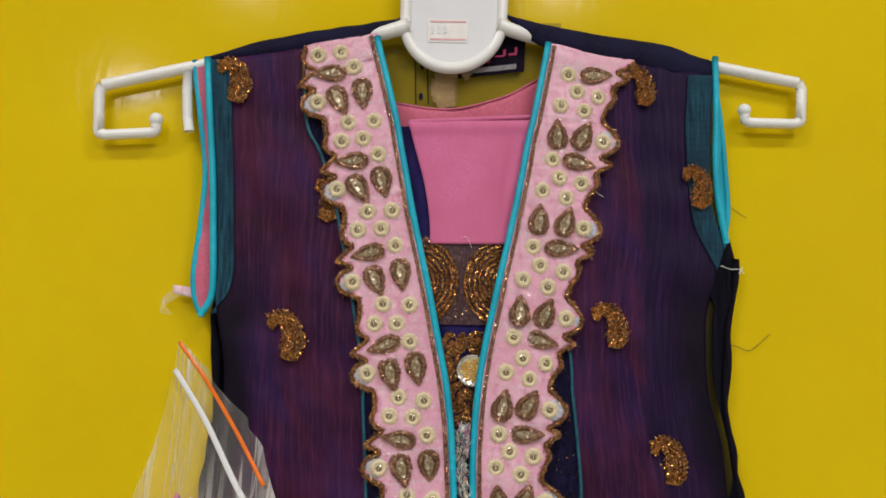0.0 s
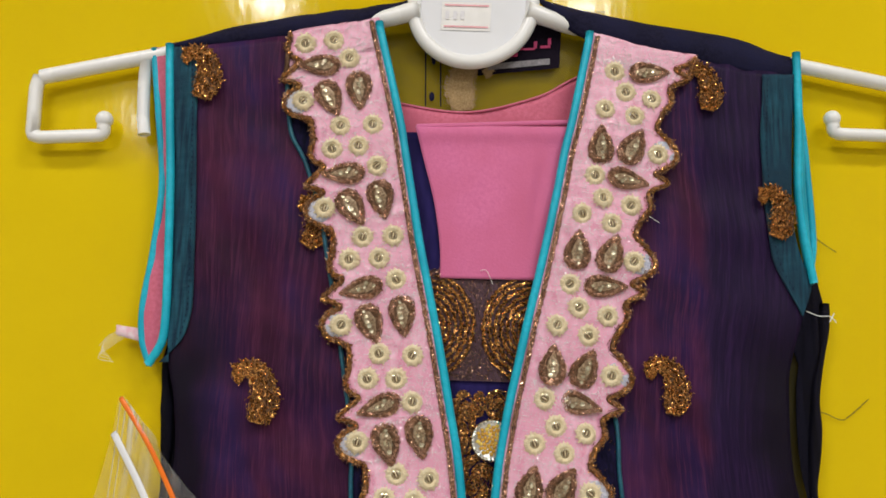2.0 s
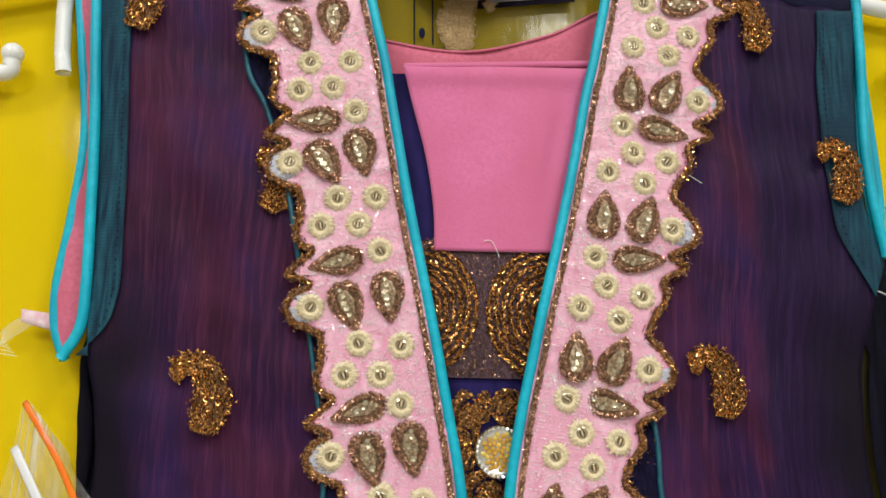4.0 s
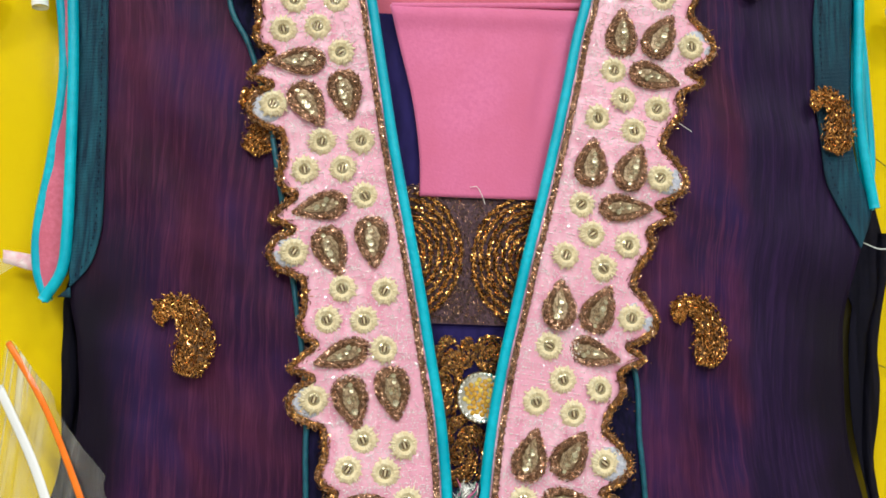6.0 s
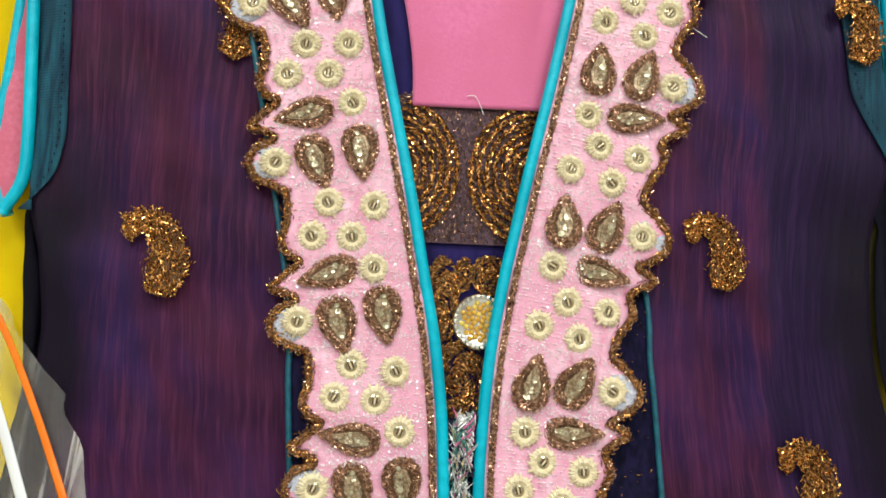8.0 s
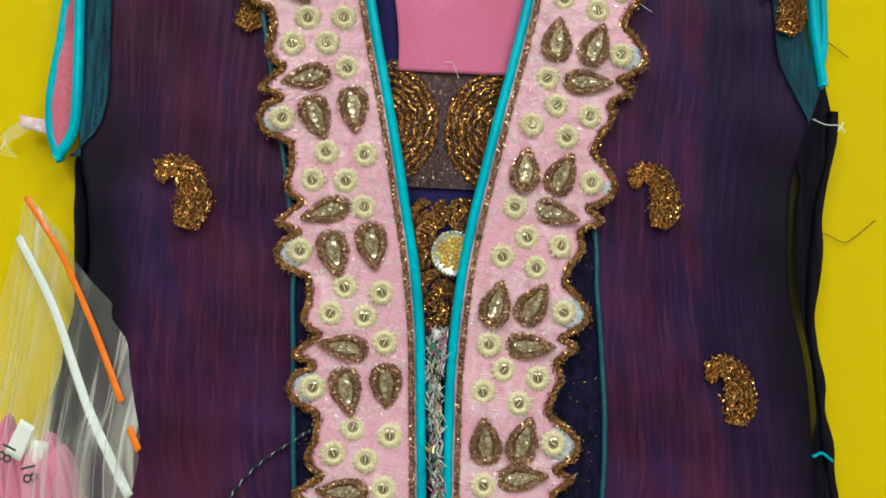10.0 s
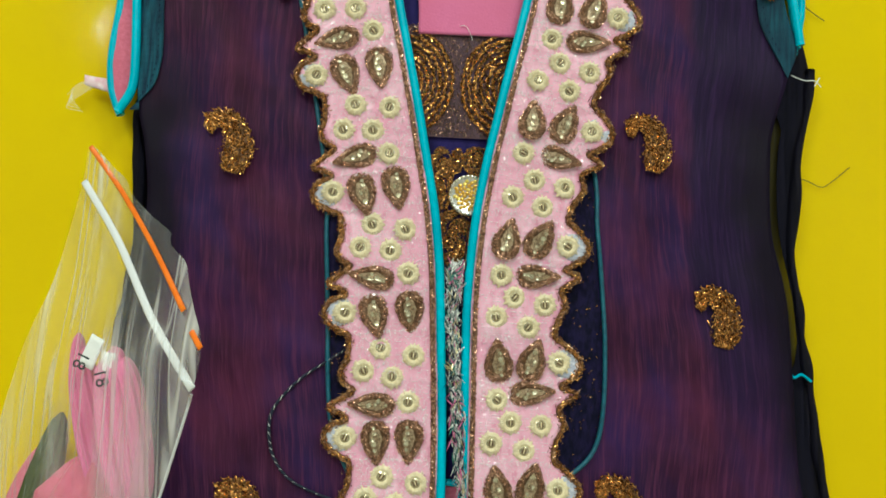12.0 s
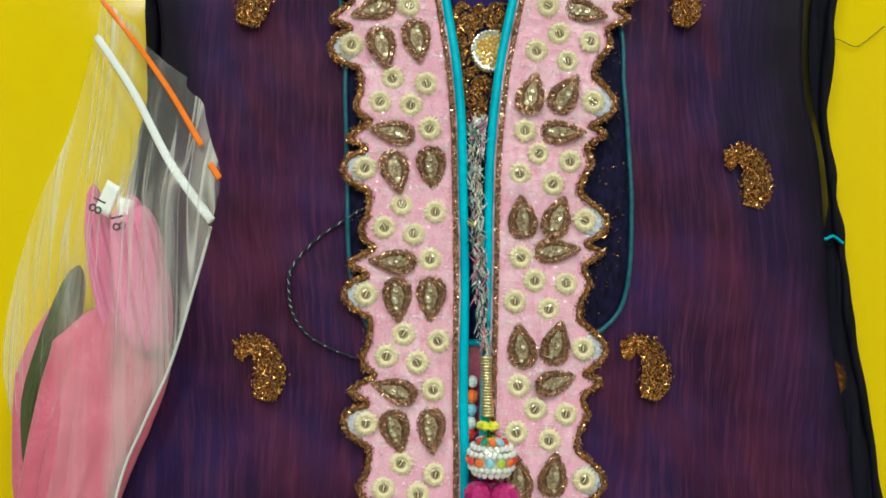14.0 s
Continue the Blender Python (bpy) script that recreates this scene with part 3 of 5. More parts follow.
shoulder(((-110, 187.5), (-88, 193.5), (-65, 197.8), (-39, 201.5), (-22, 204)), ((-110, 184), (-88, 186.5), (-65, 189.5), (-39, 193), (-22, 202)), "rolled navy cotton shoulder seam")
shoulder(((24, 205.5), (41, 200.5), (65, 195.5), (93, 190.5), (106, 185.5), (114, 183)), ((26, 203), (41, 190), (65, 184), (93, 178.5), (106, 175), (114, 174)), "rolled navy cotton shoulder seam")

# armholes: teal facings, pink lining, turquoise piping
facing_l = edge((187, -98.5), (135, -94), (97, -91), (86, -91.4), (80, -93.2), (75.5, -97), (72, -100.5))
facing_r = edge((181, 102), (155, 101), (142, 101.5), (115, 103.8), (102, 108.9), (92, 113.9))
part("armhole_facing", sheet_mesh("armhole_facing", lambda z: arm_l(z) + 0.5, facing_l, 72, 185, TEAL, lambda x, z: folds(x, z) - 1.0, 10, 60), dress, "dark teal stitched armhole facing", thick=0.5)
part("armhole_facing", sheet_mesh("armhole_facing", facing_r, lambda z: arm_r(z) - 0.5, 93, 176, TEAL, lambda x, z: folds(x, z) - 1.0, 10, 50), dress, "dark teal stitched armhole facing", thick=0.5)


def stitch_row(line, z0, z1, off, parent, material, step=2.0):
    h = Heap()
    z = z0
    while z > z1:
        x = line(z) + off
        h.sew(x, folds(x, z) - 1.5, z, 0, 1, 1.1, 0.3, 0, 0.05)
        z -= step
    part("stitching", h.mesh("stitching", [material]), parent, kind="stuff")


stitch_row(facing_l, 182, 76, -1.6, dress, NAVY)
stitch_row(facing_r, 174, 101, 1.6, dress, NAVY)

front_l = ((-109, 186), (-106.3, 161), (-103.3, 135), (-101.3, 110), (-100, 90), (-100.3, 79), (-104.5, 71))
back_l = ((-116, 186), (-111.5, 161), (-107.3, 135), (-108, 110), (-109.6, 92), (-108.6, 80), (-104.8, 71))
part("armhole_piping", tube_mesh("armhole_piping", flat_line(front_l, -2.6), 1.45, CYAN, 10), dress, "turquoise corded piping")
part("armhole_piping", tube_mesh("armhole_piping", flat_line(back_l, 1.4), 1.45, CYAN, 10), dress, "turquoise corded piping")
fl, bl = spline(front_l), spline(back_l)
fz, bz = fl[::-1], bl[::-1]
part("armhole_lining", sheet_mesh("armhole_lining", lambda z: float(np.interp(z, bz[:, 1], bz[:, 0])), lambda z: float(np.interp(z, fz[:, 1], fz[:, 0])), 71.5, 186,
                                  PINK_LINING, lambda x, z: 0.6 + 0.5 * wobble(x, z, 0.1, 7), 6, 60), dress, "dusty pink armhole lining", thick=0.5)
front_r = ((113, 184), (113.4, 160), (113.0, 137), (114, 123), (115.6, 113), (117.2, 104))
part("armhole_piping", tube_mesh("armhole_piping", flat_line(front_r, -2.6), 1.45, CYAN, 10), dress, "turquoise corded piping")
for back_r, y in ((((113.6, 180), (114.8, 160), (115.3, 137), (116.2, 121), (116.8, 113), (117.5, 104)), 0.6), (((114.0, 178), (117.2, 160), (119.2, 137), (120.2, 121), (119.8, 113), (118.0, 103)), 4.4)):
    part("armhole_piping", tube_mesh("armhole_piping", flat_line(back_r, y), 1.4, CYAN, 10), dress, "turquoise corded piping")

arm_front = edge(*[(z, x) for x, z in front_r])
arm_back = edge((104, 117.8), (113, 119.8), (121, 120.2), (137, 119.2), (160, 117.2), (178, 114.2))
part("armhole_binding", sheet_mesh("armhole_binding", arm_front, arm_back, 105, 177, CYAN, lambda x, z: 1.0 + 3.6 * (x - arm_front(z)) / max(1.0, arm_back(z) - arm_front(z)), 6, 40), dress,
     "turquoise binding gathered at the armhole", thick=0.4)

# inner yoke behind the opening
yoke = part("yoke", sheet_mesh("yoke", lambda z: pipe_l(z) - 4, lambda z: pipe_r(z) + 4, HEM, 110, NAVY_BLUE, lambda x, z: 2.0 + 0.3 * wobble(x, z, 0.1), 8, 80), dress,
            "navy silk yoke with copper-gold embroidery")
part("yoke_band", sheet_mesh("yoke_band", lambda z: pipe_l(z) - 2, lambda z: pipe_r(z) + 2, 69, 106, PLUM, lambda x, z: 0.9, 10, 10), yoke, "plum band with copper-gold chain stitch")
h = Heap()
for cx in (-9.0, 26.5):
    sgn = 1 if cx < 0 else -1
    for i in range(900):
        a, r = rng.uniform(0, 6.283), 14.4 * math.sqrt(rng.uniform(0, 1))
        x, z = cx + r * math.cos(a) * 1.17, 87 + r * math.sin(a) * 1.28
        if 70 < z < 104 and pipe_l(z) < x < pipe_r(z) and abs(x - 8.8) > 0.8:
            h.sew(x, 0.55, z, rng.normal(), rng.normal(), 1.3, 0.42, 0 if rng.uniform() < 0.6 else 2)
    for r in (1.8, 3.5, 5.2, 6.9, 8.6, 10.3, 12.0, 13.7):
        n = int(2 * math.pi * r * 9)
        for i in range(n):
            a = 2 * math.pi * i / n
            rr = r + rng.normal(0, 0.27)
            x, z = cx + rr * math.cos(a) * 1.17, 87 + rr * math.sin(a) * 1.28
            if 70 < z < 104 and pipe_l(z) < x < pipe_r(z) and abs(x - 8.8) > 0.5:
                h.sew(x, 0.2, z, -math.sin(a) + rng.normal(0, 0.35), math.cos(a) + rng.normal(0, 0.35), 1.4, 0.5, 0)
for i in range(3200):
    z = rng.uniform(69.5, 105.5)
    x = rng.uniform(pipe_l(z), pipe_r(z))
    h.sew(x, 0.7, z, rng.normal(0, 0.5), 1, 1.1, 0.24, 1 + int(rng.uniform() < 0.6))
for i in range(170):
    z = rng.uniform(104, 106.5)
    x = rng.uniform(pipe_l(z), pipe_r(z))
    h.sew(x, 0.3, z, 1, rng.normal(0, 0.4), 1.4, 0.4, 1)
part("band_embroidery", h.mesh("band_embroidery", [GOLD, BRONZE, DARK_BROWN]), yoke, "copper-gold chain-stitch arcs", kind="stuff")
h = Heap()
for px, pz, w, hh, turn in ((4.4, 53.5, 5.0, 12.4, 0.4), (16.8, 61.5, 5.0, 5.0, -0.4), (10.4, 36, 7.0, 9.4, 0.1), (10.0, 61.5, 2.4, 4.4, 0.2)):
    for i in range(int(w * hh * 26)):
        a, r = rng.uniform(0, 6.283), math.sqrt(rng.uniform(0, 1))
        x, z = px + w * r * math.cos(a) + turn * r * math.sin(a), pz + hh * r * math.sin(a)
        if math.sin(a * 3 + r * 9) < -0.9 or not pipe_l(z) < x < pipe_r(z) or 66.3 < z < 69:
            continue
        h.sew(x, 1.2, z, -math.sin(a) + rng.normal(0, 0.4), math.cos(a) + rng.normal(0, 0.4), 1.5, 0.5, int(rng.uniform() < 0.3))
part("scroll_embroidery", h.mesh("scroll_embroidery", [GOLD, BROWN]), yoke, "copper-gold scrolling leaves", kind="stuff")
part("inner_hem", tube_mesh("inner_hem", flat_line(((8, -41), (14, -41.3), (22, -41)), 0.4), 1.1, CYAN, 8), yoke, "turquoise inner edge")
part("inner_lining", sheet_mesh("inner_lining", lambda z: 8, lambda z: 24, -150, -41, PINK_LINING, lambda x, z: 1.0, 4, 12), yoke, "dusty pink lining")

# neck piping and the cord beside it
part("neck_piping", tube_mesh("neck_piping", [P(pipe_l(z), -4.0, z) for z in np.arange(194, HEM, -3)], 1.5, CYAN, 10), dress, "turquoise corded piping")
part("neck_piping", tube_mesh("neck_piping", [P(pipe_r(z), -4.0, z) for z in np.arange(190.5, HEM, -3)], 1.45, CYAN, 10), dress, "turquoise corded piping")

# the navy glitter insets under the borders, edged in teal
inset_l = edge((180, -64.5), (175, -64), (154, -61), (142, -54.5), (120, -47), (80, -38), (50, -32), (34, -31), (10, -29), (-16, -27), (-30, -24), (-45, -16), (-60, -8))
inset_r = edge((90, 44), (60, 54), (41, 55.6), (24, 57.8), (6, 59.4), (-11, 59.8), (-24, 58.8), (-31, 55.6), (-38, 48), (-48, 36), (-58, 27))
for name_edge, pipe, z0, z1 in ((inset_l, pipe_l, -58, 178), (inset_r, pipe_r, -58, 88)):
    a, b = (name_edge, lambda z: pipe_l(z) - 3) if pipe is pipe_l else (lambda z: pipe_r(z) + 3, name_edge)
    inset = part("inset", sheet_mesh("inset", a, b, z0, z1, INSET, lambda x, z: folds(x, z) - 0.9, 12, 70), dress, "navy net inset with scattered copper glitter", thick=0.3)
    part("inset_trim", tube_mesh("inset_trim", [P(name_edge(z), folds(name_edge(z), z) - 1.2, z) for z in np.arange(z1, z0, -2.0)], 0.75, TEAL_TRIM, 8), inset, "dull teal trim")
    h = Heap()
    for i in range(700):
        z = rng.uniform(z0 + 20, min(z1, 70))
        x = rng.uniform(min(a(z), b(z)), max(a(z), b(z)))
        if wobble(x, z, 0.12, 30) > -0.15:
            h.sew(x, folds(x, z) - 1.4, z, rng.normal(), rng.normal(), rng.uniform(0.4, 1.0), 0.35, 0, 1.0)
    part("glitter", h.mesh("glitter", [GOLD]), inset, "copper glitter specks", kind="stuff")


# motifs, each made once
def button_mesh(seed):
    """A cream satin-stitched eyelet with a ragged rim and a slotted sequin."""
    r0 = np.random.default_rng(seed)
    h = Heap()
    v, f = lathe(((3.2, 0.0), (3.0, 0.4), (2.3, 0.7), (1.7, 0.55), (1.4, 0.3)), 24)
    h.add(v, f, 0)
    n = 44
    for i in range(n):
        a = 2 * math.pi * (i + r0.uniform(-0.4, 0.4)) / n
        ro = 3.1 + r0.uniform(0.0, 0.85)
        lift = r0.uniform(-0.15, 0.2)
        skew = r0.normal(0, 0.07)
        wd = r0.uniform(0.13, 0.22)
        vv = []
        for r, hh in ((1.4, 0.4), (2.2, 0.9 + lift), (2.9, 0.65 + lift), (ro, 0.03)):
            ca, sa = math.cos(a + skew * (r - 1.4)), math.sin(a + skew * (r - 1.4))
            for s in (-1, 0, 1):
                vv.append(((r * ca - s * wd * sa) / 1000, -(hh - (0.14 if s else 0)) / 1000, (r * sa + s * wd * ca) / 1000))
        h.add(vv, [(j * 3 + s, j * 3 + s + 1, j * 3 + s + 4, j * 3 + s + 3) for j in range(3) for s in (0, 1)], 0)
    v, f = lathe(((1.6, 0.3), (1.25, 0.5), (1.05, 0.62), (0.9, 0.42), (0.02, 0.38)), 14)
    h.add(v, f, 1)
    for s in (-1, 1):
        x0 = s * 0.42
        h.add([((x0 + x) / 1000, -0.00062, z / 1000) for x, z in ((-0.18, -0.65), (0.16, -0.7), (0.19, 0.6), (-0.15, 0.7))], [(0, 1, 2, 3)], 2)
    v, f = lathe(((0.2, 0.4), (0.17, 0.75), (0.02, 0.82)), 6)
    h.add([(a, b, c * 4.5) for a, b, c in v], f, 0)
    return h.mesh("button", [CREAM, SEQUIN, BROWN])


def drop_outline(a, length, width):
    """A leaf pointed at a = pi/2."""
    s = math.sin(a)
    w = width / 2 * math.cos(a) * (1 - 0.30 * s) * (1.0 - 0.28 * max(0, s) ** 2)
    return w, length / 2 * s + length * 0.05 * max(0.0, s) ** 3


def leaf_mesh(seed, length=12.6, width=8.4):
    """A padded leaf: bronze stitching round a slit of sequins, point upwards."""
    r0 = np.random.default_rng(seed)
    h = Heap()
    rings = ((1.0, 0.1), (0.93, 0.7), (0.72, 1.05), (0.45, 0.8), (0.02, 0.7))
    segs = 28
    v, f = [], []
    for k, hh in rings:
        for i in range(segs):
            x, z = drop_outline(2 * math.pi * i / segs, length * k, width * k)
            v.append((x / 1000, -hh / 1000, z / 1000))
    for j in range(len(rings) - 1):
        for i in range(segs):
            q = (i + 1) % segs
            f.append((j * segs + i, j * segs + q, (j + 1) * segs + q, (j + 1) * segs + i))
    h.add(v, f, 0)
    for i in range(700):
        a = r0.uniform(0, 2 * math.pi)
        k = r0.uniform(0.60, 1.05)
        x, z = drop_outline(a, length * k, width * k)
        x2, z2 = drop_outline(a + 0.1, length * k, width * k)
        d = np.array((x2 - x, z2 - z)) / (math.hypot(x2 - x, z2 - z) + 1e-9)
        d += r0.normal(0, 0.75, 2)
        h.stitch(x, -1.05 * (1 - abs(k - 0.8) * 1.6) - 0.1, z, d[0], d[1], r0.uniform(0.8, 1.5), 0.27, 1, 0.6)
    v = [(x / 1000, -0.00095, z / 1000) for x, z in (drop_outline(2 * math.pi * i / 16, length * 0.62, width * 0.42) for i in range(16))]
    h.add(v, [tuple(range(16))], 3)
    for i in range(110):
        a, k = r0.uniform(0, 2 * math.pi), r0.uniform(0, 0.62)
        x, z = drop_outline(a, length * k, width * k * 0.72)
        h.stitch(x, -1.1, z, r0.normal(0, 0.3), 1, r0.uniform(0.9, 1.8), 0.3, 3 if r0.uniform() < 0.75 else 2, 0.3)
    for i in range(5):
        zz = (i - 2.2) * length * 0.11 + r0.normal(0, 0.5)
        rr = r0.uniform(0.55, 0.95)
        v, f = lathe(((rr, 0.0), (rr * 0.85, 0.35), (0.25, 0.3), (0.02, 0.25)), 9, (r0.normal(0, 0.6), -0.95, zz - 0.4))
        tx, tz = r0.normal(0, 0.12), r0.normal(0, 0.12)
        v = [(a, b + tx * a + tz * (c - zz / 1000), c) for a, b, c in v]
        h.add(v, f, 2)
    return h.mesh("leaf", [BROWN, BRONZE, SEQUIN, STRAW])


buttons = [button_mesh(s) for s in range(4)]
leaves = [leaf_mesh(40 + s) for s in range(3)]
long_leaves = [leaf_mesh(60 + s, 13.2, 7.0) for s in range(2)]
v, f = lathe(((4.6, 0.0), (4.4, 0.35), (3.0, 0.4), (0.02, 0.42)), 28)
scallop_mesh = mesh_of("scallop_ground", v, f, LILAC)


# ---- the scalloped borders ----
def turned(angle, jitter=6.0):
    return pose(0, 0, 0, rng.normal(0, 4.0), angle + rng.normal(0, jitter), rng.normal(0, 4.0))


def border(anchors, period, out, outline, spots, pipe, top, label_text):
    """anchors: the sideways leaves, one each period; out: +1 when the scallops point to +x; outline and spots in (along, outward)."""
    A = np.array(anchors, float)
    step = np.gradient(A, axis=0)
    step /= np.linalg.norm(step, axis=1)[:, None]

    def at(k, t, n):
        f = t / period
        i = k + math.floor(f)
        f -= math.floor(f)
        i = min(max(i, 0), len(A) - 2)
        c = A[i] * (1 - f) + A[i + 1] * f
        d = step[i] * (1 - f) + step[i + 1] * f
        nn = np.array((-d[1], d[0])) * out
        return c + nn * n

    base = -4.0
    tn = []
    for k in range(len(A) - 1):
        tn += [(k * period + t, n) for t, n in outline]
    tn = spline(tn, 6)
    for i in range(1, len(tn)):
        tn[i, 0] = max(tn[i, 0], tn[i - 1, 0] + 0.05)
    rim, inner = [], []
    for t, n in tn:
        q, c = at(0, t, n), at(0, t, 0)
        x_in = pipe(c[1]) + out * 1.2
        rim.append(q)
        inner.append((x_in, c[1] + (q[1] - c[1]) * (x_in - c[0]) / (q[0] - c[0] if abs(q[0] - c[0]) > 1 else out * 9.0)))
    rim, inner = np.array(rim), np.array(inner)
    keep = [i for i in range(len(rim)) if max(rim[i][1] - top(rim[i][0]), inner[i][1] - top(inner[i][0])) < 4]
    rim, inner = rim[keep], inner[keep]
    verts, faces, m = [], [], 12
    for r, i in zip(rim, inner):
        for j in range(m + 1):
            q = r * (1 - j / m) + i * j / m
            z = min(q[1], top(q[0]))
            verts.append(P(q[0], base + 0.5 * wobble(q[0], z, 0.07, 12) + 0.25 * wobble(q[0], z * 2, 0.15, 3), z))
    for i in range(len(rim) - 1):
        for j in range(m):
            k = i * (m + 1) + j
            faces.append((k, k + 1, k + m + 2, k + m + 1))
    ground = part("border", mesh_of("border", verts, faces, PINK_SATIN), dress, label_text, thick=1.0)

    def inside(q):
        return q[1] < top(q[0]) - 0.5

    # corded edges
    h = Heap()
    line = [q for q in rim if inside(q)]
    for a, b in zip(line, line[1:]):
        d = b - a
        ln = np.linalg.norm(d)
        if ln < 1e-6 or ln > 12:
            continue
        for i in range(max(1, int(ln * 17))):
            u, off = rng.uniform(), rng.normal(0, 0.58)
            q = a + d * u + np.array((-d[1], d[0])) / ln * off
            e = d / ln + rng.normal(0, 0.7, 2)
            h.sew(q[0], base - 0.75 - 0.7 * max(0, 1 - abs(off)) + rng.normal(0, 0.1), q[1], e[0], e[1], rng.uniform(0.9, 1.8), 0.34, int(rng.uniform() < 0.35))
    part("edge_stitching", h.mesh("edge_stitching", [GOLD, BRONZE]), ground, "copper-gold corded edge", kind="stuff")
    part("edge_cord", tube_mesh("edge_cord", [P(q[0], base - 0.5, q[1]) for q in line], 0.85, BROWN, 8), ground, "brown padded edge cord")
    h = Heap()
    zs = np.arange(top(pipe(190) + out * 3) - 1, -200, -0.075)
    for z in zs:
        off = rng.uniform(-0.75, 0.75)
        s = 1 if rng.uniform() < 0.5 else -1
        h.sew(pipe(z) + out * (2.6 + off), base - 0.8 - 0.5 * (1 - abs(off)), z, s * 0.7 + rng.normal(0, 0.3), 1 + rng.normal(0, 0.3), 1.4, 0.4, 0)
    part("inner_stitching", h.mesh("inner_stitching", [BRONZE]), ground, "bronze braid beside the piping", kind="stuff")
    part("inner_cord", tube_mesh("inner_cord", [P(pipe(z) + out * 2.6, base - 0.4, z) for z in np.arange(top(pipe(190) + out * 3) - 1, -200, -3)], 0.85, BROWN, 8, 0.8), ground,
         "brown padded braid")
    # lurex in the satin
    h = Heap()
    for i in range(26000):
        j = rng.integers(0, len(rim))
        u = rng.uniform(0.08, 0.9)
        q = rim[j] * (1 - u) + inner[j] * u
        if inside(q) and q[1] > -150:
            h.sew(q[0], base - 0.68 + 0.5 * wobble(q[0], q[1], 0.07, 12) + 0.25 * wobble(q[0], q[1] * 2, 0.15, 3), q[1], rng.normal(), rng.normal(), rng.uniform(0.35, 0.9), rng.uniform(0.2, 0.38), int(i % 5 < 2), 0.8)
    part("lurex", h.mesh("lurex", [SILVER, GLINT]), ground, "silver lurex flecks", kind="stuff")
    # the motifs
    for k in range(len(A) - 1):
        for kind, t, n, turn in spots:
            q = at(k, t, n)
            if not inside((q[0], q[1] + 1.5)) or q[1] < -190:
                continue
            i = min(max(k + math.floor(t / period), 0), len(A) - 2)
            lean = math.degrees(math.atan2(-step[i][0], -step[i][1]))
            x, z = q[0] + rng.normal(0, 0.25), q[1] + rng.normal(0, 0.25)
            if kind in ("button", "scallop"):
                if kind == "scallop":
                    part("scallop_ground", scallop_mesh, ground, "pale lilac net in the scallop", Matrix.Translation(P(q[0] + out * 2.0, base - 0.3, q[1])))
                part("button", buttons[rng.integers(4)], ground, "", Matrix.Translation(P(x, base - 0.55 - (0.4 if kind == "scallop" else 0), z)) @ turned(rng.normal(0, 22)) @ Matrix.Scale(1.08, 4))
            else:
                pool = long_leaves if kind == "long_leaf" else leaves
                part("leaf", pool[rng.integers(len(pool))], ground, "", Matrix.Translation(P(x, base - 0.5, z)) @ turned(turn + lean) @ Matrix.Scale(1.03, 4))
    return ground


left_anchors = [(-63, 215), (-51.8, 176.8), (-40.2, 138.1), (-31.2, 98.6), (-22.9, 59.5), (-15.2, 21.6), (-12.4, -17.9), (-9.8, -56.9), (-8.8, -96), (-8, -135), (-7.4, -174), (-7, -213)]
right_anchors = [(69, 212), (62.6, 175.2), (56, 138.3), (49, 101.2), (42, 63.1), (36.4, 25.3), (37.2, -11.9), (38.6, -51.1), (40, -90), (41.2, -129), (42.2, -168), (43, -207)]
border(left_anchors, 38.9, -1,
       ((-4.1, 6.4), (-1.8, 10.2), (1.0, 14.2), (2.6, 10.8), (4.9, 8.4), (6.2, 12.9), (9.3, 15.6), (13.2, 14.4), (16.2, 10.2), (17.8, 7.6), (21.5, 7.7), (25.5, 8.3), (28.5, 10.1), (32.2, 9.4)),
       (("long_leaf", 0, 0, -82), ("scallop", 10.4, 8.7, 0), ("leaf", 11.8, -0.7, 172), ("leaf", 11.2, -11.5, 186), ("button", 22.1, -2.5, 0), ("button", 24.4, -13.0, 0),
        ("button", 29.2, 2.7, 0), ("button", 30.7, -6.8, 0), ("button", 38.5, -11.3, 0)), pipe_l, top_l, "pink glitter satin border with cream eyelets and bronze leaves")
border(right_anchors, 38.0, 1,
       ((-2.6, 9.0), (-0.6, 13.8), (1.8, 10.6), (4.4, 8.2), (8.8, 9.8), (14.2, 7.4), (19.3, 6.8), (21.6, 9.8), (25.7, 14.2), (29.2, 14.8), (32.0, 12.8), (34.0, 10.2)),
       (("long_leaf", 0, 0, 84), ("scallop", 27.8, 8.3, 0), ("leaf", 28.4, -10.7, -3), ("leaf", 27.2, -0.3, 16), ("button", 1.4, -10.9, 0), ("button", 8.4, -6.2, 0),
        ("button", 9.0, 3.2, 0), ("button", 15.1, -12.0, 0), ("button", 16.5, -1.8, 0)), pipe_r, top_r, "pink glitter satin border with cream eyelets and bronze leaves")


